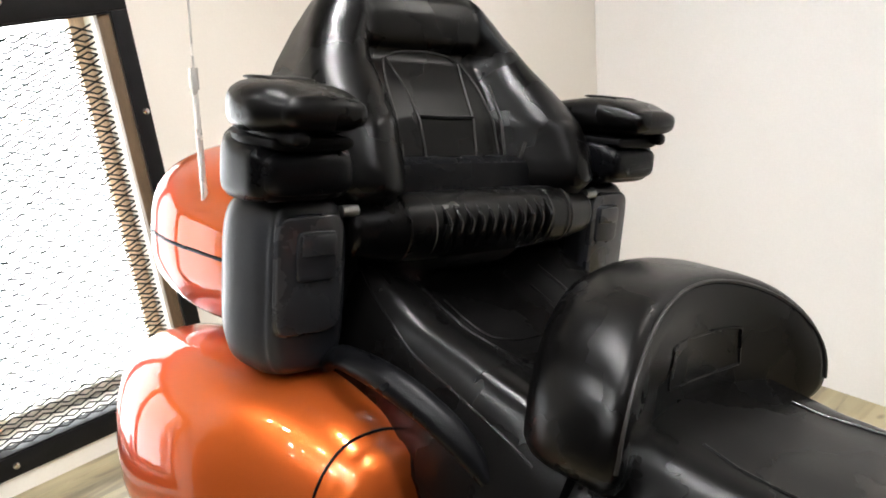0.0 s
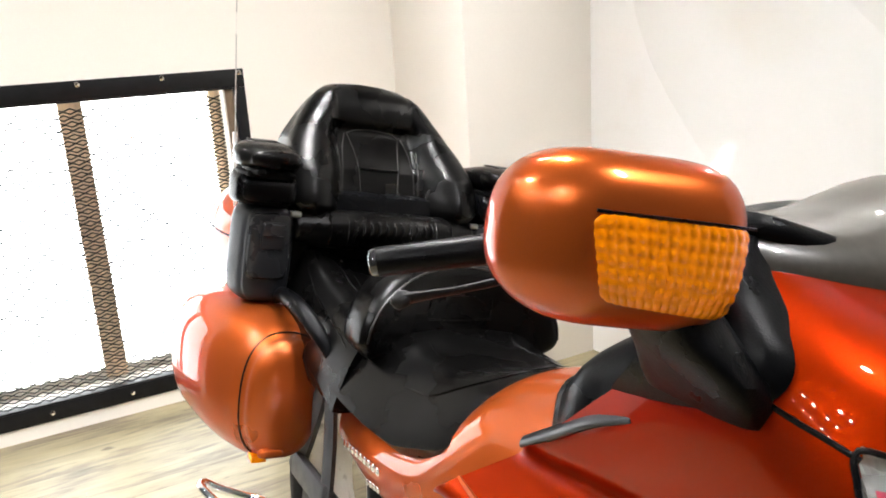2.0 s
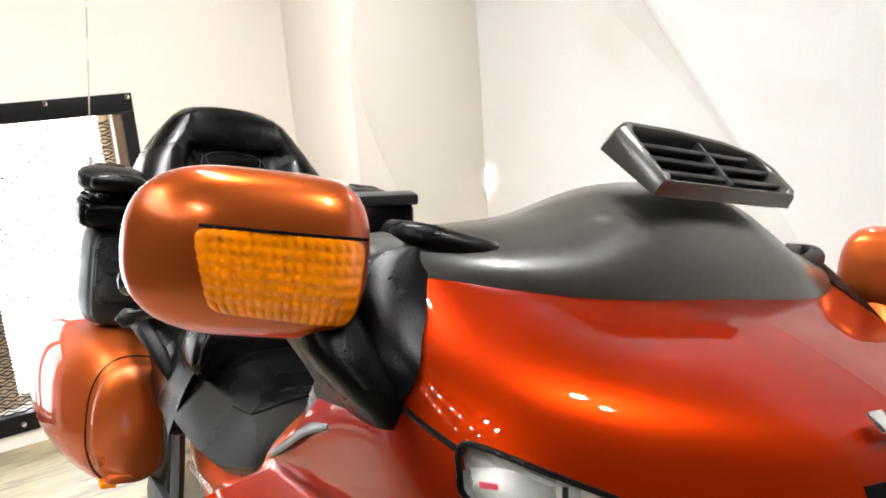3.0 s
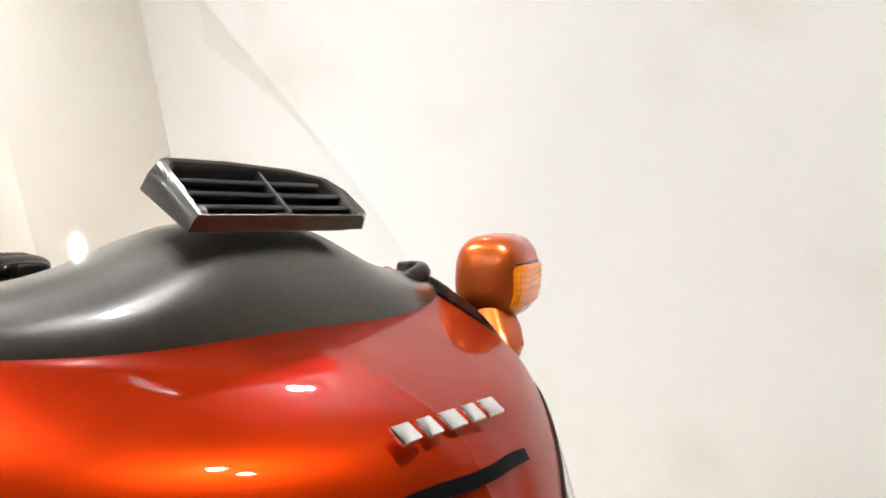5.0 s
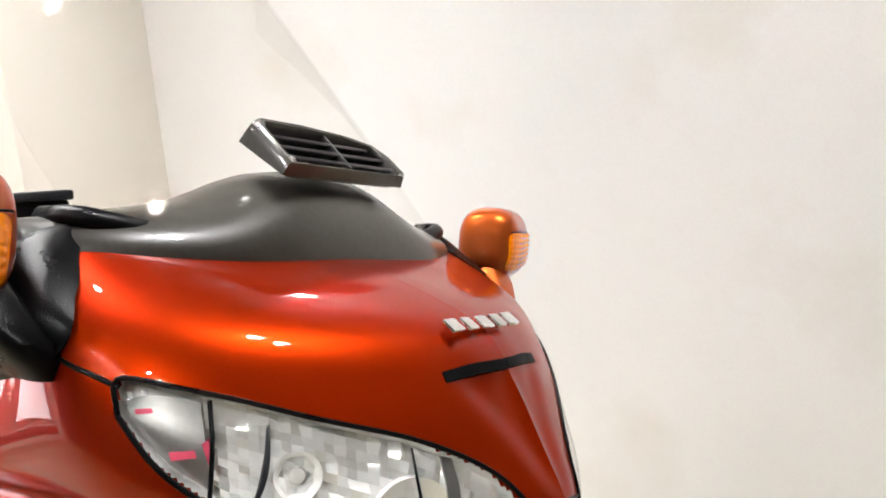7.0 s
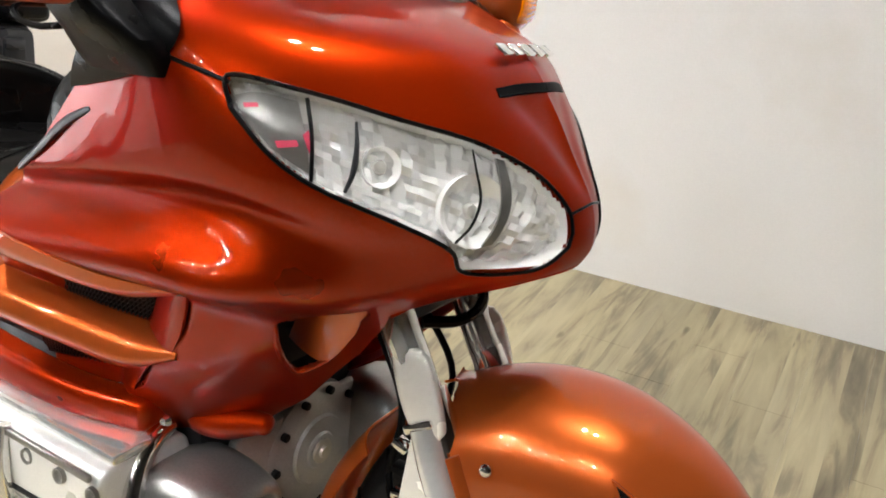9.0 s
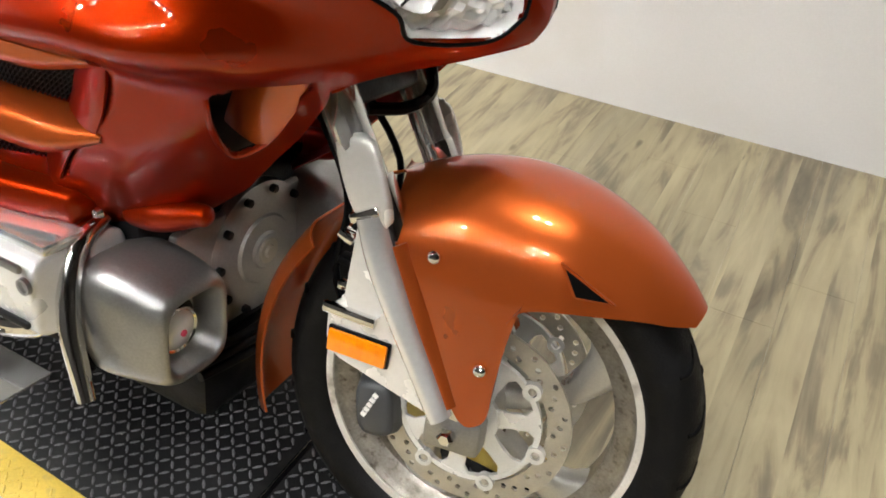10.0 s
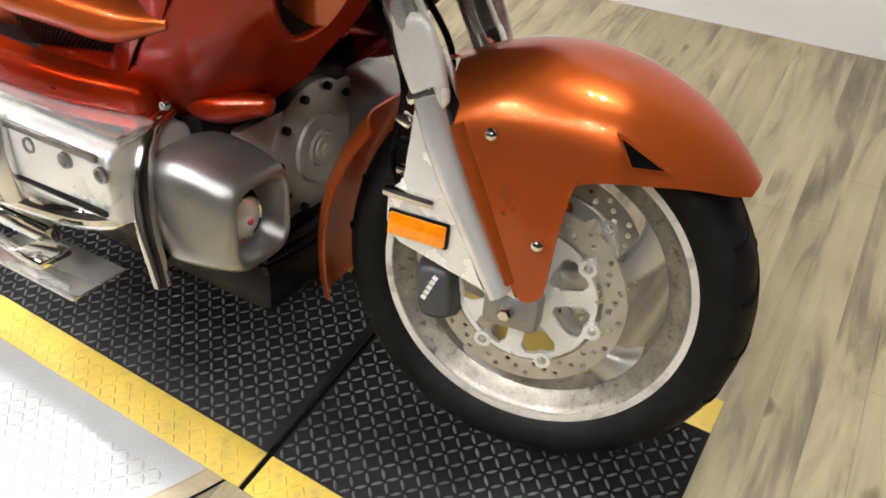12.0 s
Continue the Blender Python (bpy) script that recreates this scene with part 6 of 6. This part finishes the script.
def lugs(x0, x1, y0, y1, z, pitch=0.0195, high=0.0017, clear=None):
    """Raised bars of a tread plate, turned to and fro."""
    verts, faces = [], []
    ny, nx = int((y1 - y0) / pitch), int((x1 - x0) / pitch)
    for i in range(nx):
        for j in range(ny):
            cx, cy = x0 + (i + 0.5) * pitch, y0 + (j + 0.5) * pitch
            if clear and not clear(cx, cy):
                continue
            a = radians(45 if (i + j) % 2 else -45)
            c, s = math.cos(a), math.sin(a)
            k = len(verts)
            for l, w, h in ((0.0092, 0.0031, 0), (0.0078, 0.0014, high)):
                for p, q in ((-l, -w * 0.4), (0, -w), (l, -w * 0.4), (l, w * 0.4), (0, w), (-l, w * 0.4)):
                    verts.append((cx + p * c - q * s, cy + p * s + q * c, z + h))
            for m in range(6):
                faces.append((k + m, k + (m + 1) % 6, k + 6 + (m + 1) % 6, k + 6 + m))
            faces.append(tuple(range(k + 6, k + 12)))
    me = bpy.data.meshes.new("tread")
    me.from_pydata(verts, [], faces)
    return me


for nm, args, mat in (("tread", (-1.35, -0.342, -0.245, 0.178, 0.0044), LUG_BLACK), ("tread", (-0.326, 0.303, -0.245, 0.178, 0.0044), LUG_BLACK), ("tread", (-1.1, -0.342, -0.321, -0.247, 0.0047), YELLOW), ("tread", (-0.326, 0.303, -0.321, -0.247, 0.0047), YELLOW)):
    me = lugs(*args)
    me.materials.append(mat)
    ob = new(nm, me)
    ob.parent = table
    ob.matrix_local = SPIN
    tagged(ob, "raised tread bars", kind="stuff")
me = lugs(-1.1, -0.28, -0.78, -0.335, 0.0, high=0.0008, clear=lambda x, y: math.hypot(x - TT[0], y - TT[1]) < 0.70)
me.materials.append(PLATE_GREY)
ob = new("tread", me)
ob.parent = table
tagged(ob, "raised tread bars", kind="stuff")

# ---- floor planks ----
def plank_material():
    m = bpy.data.materials.new("weathered_vinyl_plank")
    m.use_nodes = True
    t = m.node_tree
    b, link, node = t.nodes["Principled BSDF"], t.links.new, t.nodes.new
    place = node("ShaderNodeNewGeometry")
    split, strip, cell, dice, far, add = node("ShaderNodeSeparateXYZ"), node("ShaderNodeMath"), node("ShaderNodeMath"), node("ShaderNodeTexWhiteNoise"), node("ShaderNodeMath"), node("ShaderNodeVectorMath")
    # each printed strip of board, half a plank wide, takes its own stretch of grain
    link(place.outputs["Position"], split.inputs[0])
    strip.operation, cell.operation, far.operation, add.operation = "MULTIPLY", "FLOOR", "MULTIPLY", "ADD"
    strip.inputs[1].default_value, far.inputs[1].default_value = 1 / 0.076, 23.0
    link(split.outputs[0], strip.inputs[0])
    link(strip.outputs[0], cell.inputs[0])
    dice.noise_dimensions = "1D"
    link(cell.outputs[0], dice.inputs["W"])
    link(dice.outputs["Value"], far.inputs[0])
    shift = node("ShaderNodeCombineXYZ")
    link(far.outputs[0], shift.inputs[1])
    link(place.outputs["Position"], add.inputs[0])
    link(shift.outputs[0], add.inputs[1])

    def noisy(scale, stretch, detail=6.0, rough=0.6, twist=0.0):
        mp, n = node("ShaderNodeMapping"), node("ShaderNodeTexNoise")
        mp.inputs["Scale"].default_value = stretch
        n.inputs["Scale"].default_value, n.inputs["Detail"].default_value, n.inputs["Roughness"].default_value, n.inputs["Distortion"].default_value = scale, detail, rough, twist
        link(add.outputs[0], mp.inputs[0])
        link(mp.outputs[0], n.inputs["Vector"])
        return n.outputs["Fac"]

    cloud, streak, fine, knot = noisy(2.6, (2.6, 0.9, 1), 4.0, 0.5, 0.8), noisy(3.6, (4.6, 0.55, 1), 5.0, 0.6, 1.2), noisy(60.0, (3.0, 0.15, 1), 3.0), noisy(13.0, (1.3, 0.6, 1), 1.0, 0.4)
    ramp = node("ShaderNodeValToRGB")
    ramp.color_ramp.elements[0].position, ramp.color_ramp.elements[0].color = 0.33, (0.115, 0.092, 0.054, 1)
    ramp.color_ramp.elements[1].position, ramp.color_ramp.elements[1].color = 0.60, (0.375, 0.318, 0.192, 1)
    for pos, col in ((0.43, (0.195, 0.160, 0.100, 1)), (0.50, (0.306, 0.258, 0.152, 1))):
        e = ramp.color_ramp.elements.new(pos)
        e.color = col
    mixv, m2 = node("ShaderNodeMath"), node("ShaderNodeMath")
    mixv.operation = m2.operation = "MULTIPLY_ADD"
    mixv.inputs[1].default_value, m2.inputs[1].default_value = 0.45, 0.55
    link(cloud, mixv.inputs[0])
    link(m2.outputs[0], mixv.inputs[2])
    link(streak, m2.inputs[0])
    m2.inputs[2].default_value = 0.0
    link(mixv.outputs[0], ramp.inputs[0])
    grey = node("ShaderNodeMix")
    grey.data_type = "RGBA"
    grey.inputs["B"].default_value = (0.16, 0.145, 0.115, 1)
    r1 = node("ShaderNodeMapRange")
    r1.inputs[1].default_value, r1.inputs[2].default_value, r1.inputs[4].default_value = 0.45, 0.75, 0.4
    link(noisy(2.0, (3.0, 0.5, 1), 3.0), r1.inputs[0])
    link(r1.outputs[0], grey.inputs["Factor"])
    link(ramp.outputs[0], grey.inputs["A"])
    dark = node("ShaderNodeMix")
    dark.data_type = "RGBA"
    dark.inputs["B"].default_value = (0.085, 0.06, 0.035, 1)
    r2 = node("ShaderNodeMapRange")
    r2.inputs[1].default_value, r2.inputs[2].default_value, r2.inputs[4].default_value = 0.72, 0.78, 0.75
    link(knot, r2.inputs[0])
    link(r2.outputs[0], dark.inputs["Factor"])
    link(grey.outputs["Result"], dark.inputs["A"])
    hue = node("ShaderNodeHueSaturation")
    r3 = node("ShaderNodeMapRange")
    r3.inputs[3].default_value, r3.inputs[4].default_value = 0.79, 0.99
    link(dice.outputs["Value"], r3.inputs[0])
    link(r3.outputs[0], hue.inputs["Value"])
    link(dark.outputs["Result"], hue.inputs["Color"])
    link(hue.outputs[0], b.inputs["Base Color"])
    b.inputs["Roughness"].default_value = 0.42
    bp = node("ShaderNodeBump")
    bp.inputs["Strength"].default_value, bp.inputs["Distance"].default_value = 0.25, 0.0015
    link(fine, bp.inputs["Height"])
    link(bp.outputs[0], b.inputs["Normal"])
    return m


PLANK = plank_material()
_w, _l, _ang = 0.152, 1.22, radians(1.0)
_bm = box((-_w / 2 + 0.0003, -_l / 2 + 0.0003, -0.010), (_w / 2 - 0.0003, _l / 2 - 0.0003, -0.0006), 0.0)
_bm.faces.ensure_lookup_table()
plank_mesh = bpy.data.meshes.new("plank")
_bm.to_mesh(plank_mesh)
_bm.free()
plank_mesh.materials.append(PLANK)
_rng = random.Random(4)
_rest = bmesh.new()
_count = 0
for i in range(-40, 41):
    off = _rng.random() * _l
    for j in range(-7, 7):
        u, v = i * _w, j * _l + off
        x, y = u * math.cos(_ang) - v * math.sin(_ang) - 0.3, u * math.sin(_ang) + v * math.cos(_ang)
        if not (WEST - 0.1 < x < EAST + 0.2 and SOUTH - 0.2 < y < NORTH + 0.5):
            continue
        near = -3.4 < x < 1.9 and -0.9 < y < 2.2
        ends = [(x - k * _l / 2 * math.sin(_ang), y + k * _l / 2 * math.cos(_ang)) for k in (-1, 1)]
        whole = all(WEST - 0.05 < a < EAST + 0.05 and SOUTH - 0.15 < b < NORTH + 0.15 for a, b in ends)
        m = pose(x, y, 0, 0, 0, math.degrees(_ang))
        if near and whole and _count < 290:
            ob = new("plank", plank_mesh)
            ob.parent = floor_slab
            ob.matrix_local = m
            _count += 1
        else:
            _rest.from_mesh(plank_mesh)
            _rest.verts.ensure_lookup_table()
            bmesh.ops.transform(_rest, matrix=m, verts=_rest.verts[-8:])
for _co, _no in (((WEST - 0.1, 0, 0), (-1, 0, 0)), ((EAST + 0.1, 0, 0), (1, 0, 0)), ((0, SOUTH - 0.1, 0), (0, -1, 0)), ((0, NORTH + 0.1, 0), (0, 1, 0))):
    bmesh.ops.bisect_plane(_rest, geom=_rest.verts[:] + _rest.edges[:] + _rest.faces[:], plane_co=_co, plane_no=_no, clear_outer=True)
part("far_planks", _rest, PLANK, floor_slab, "more planks", kind="stuff", recalc=False)
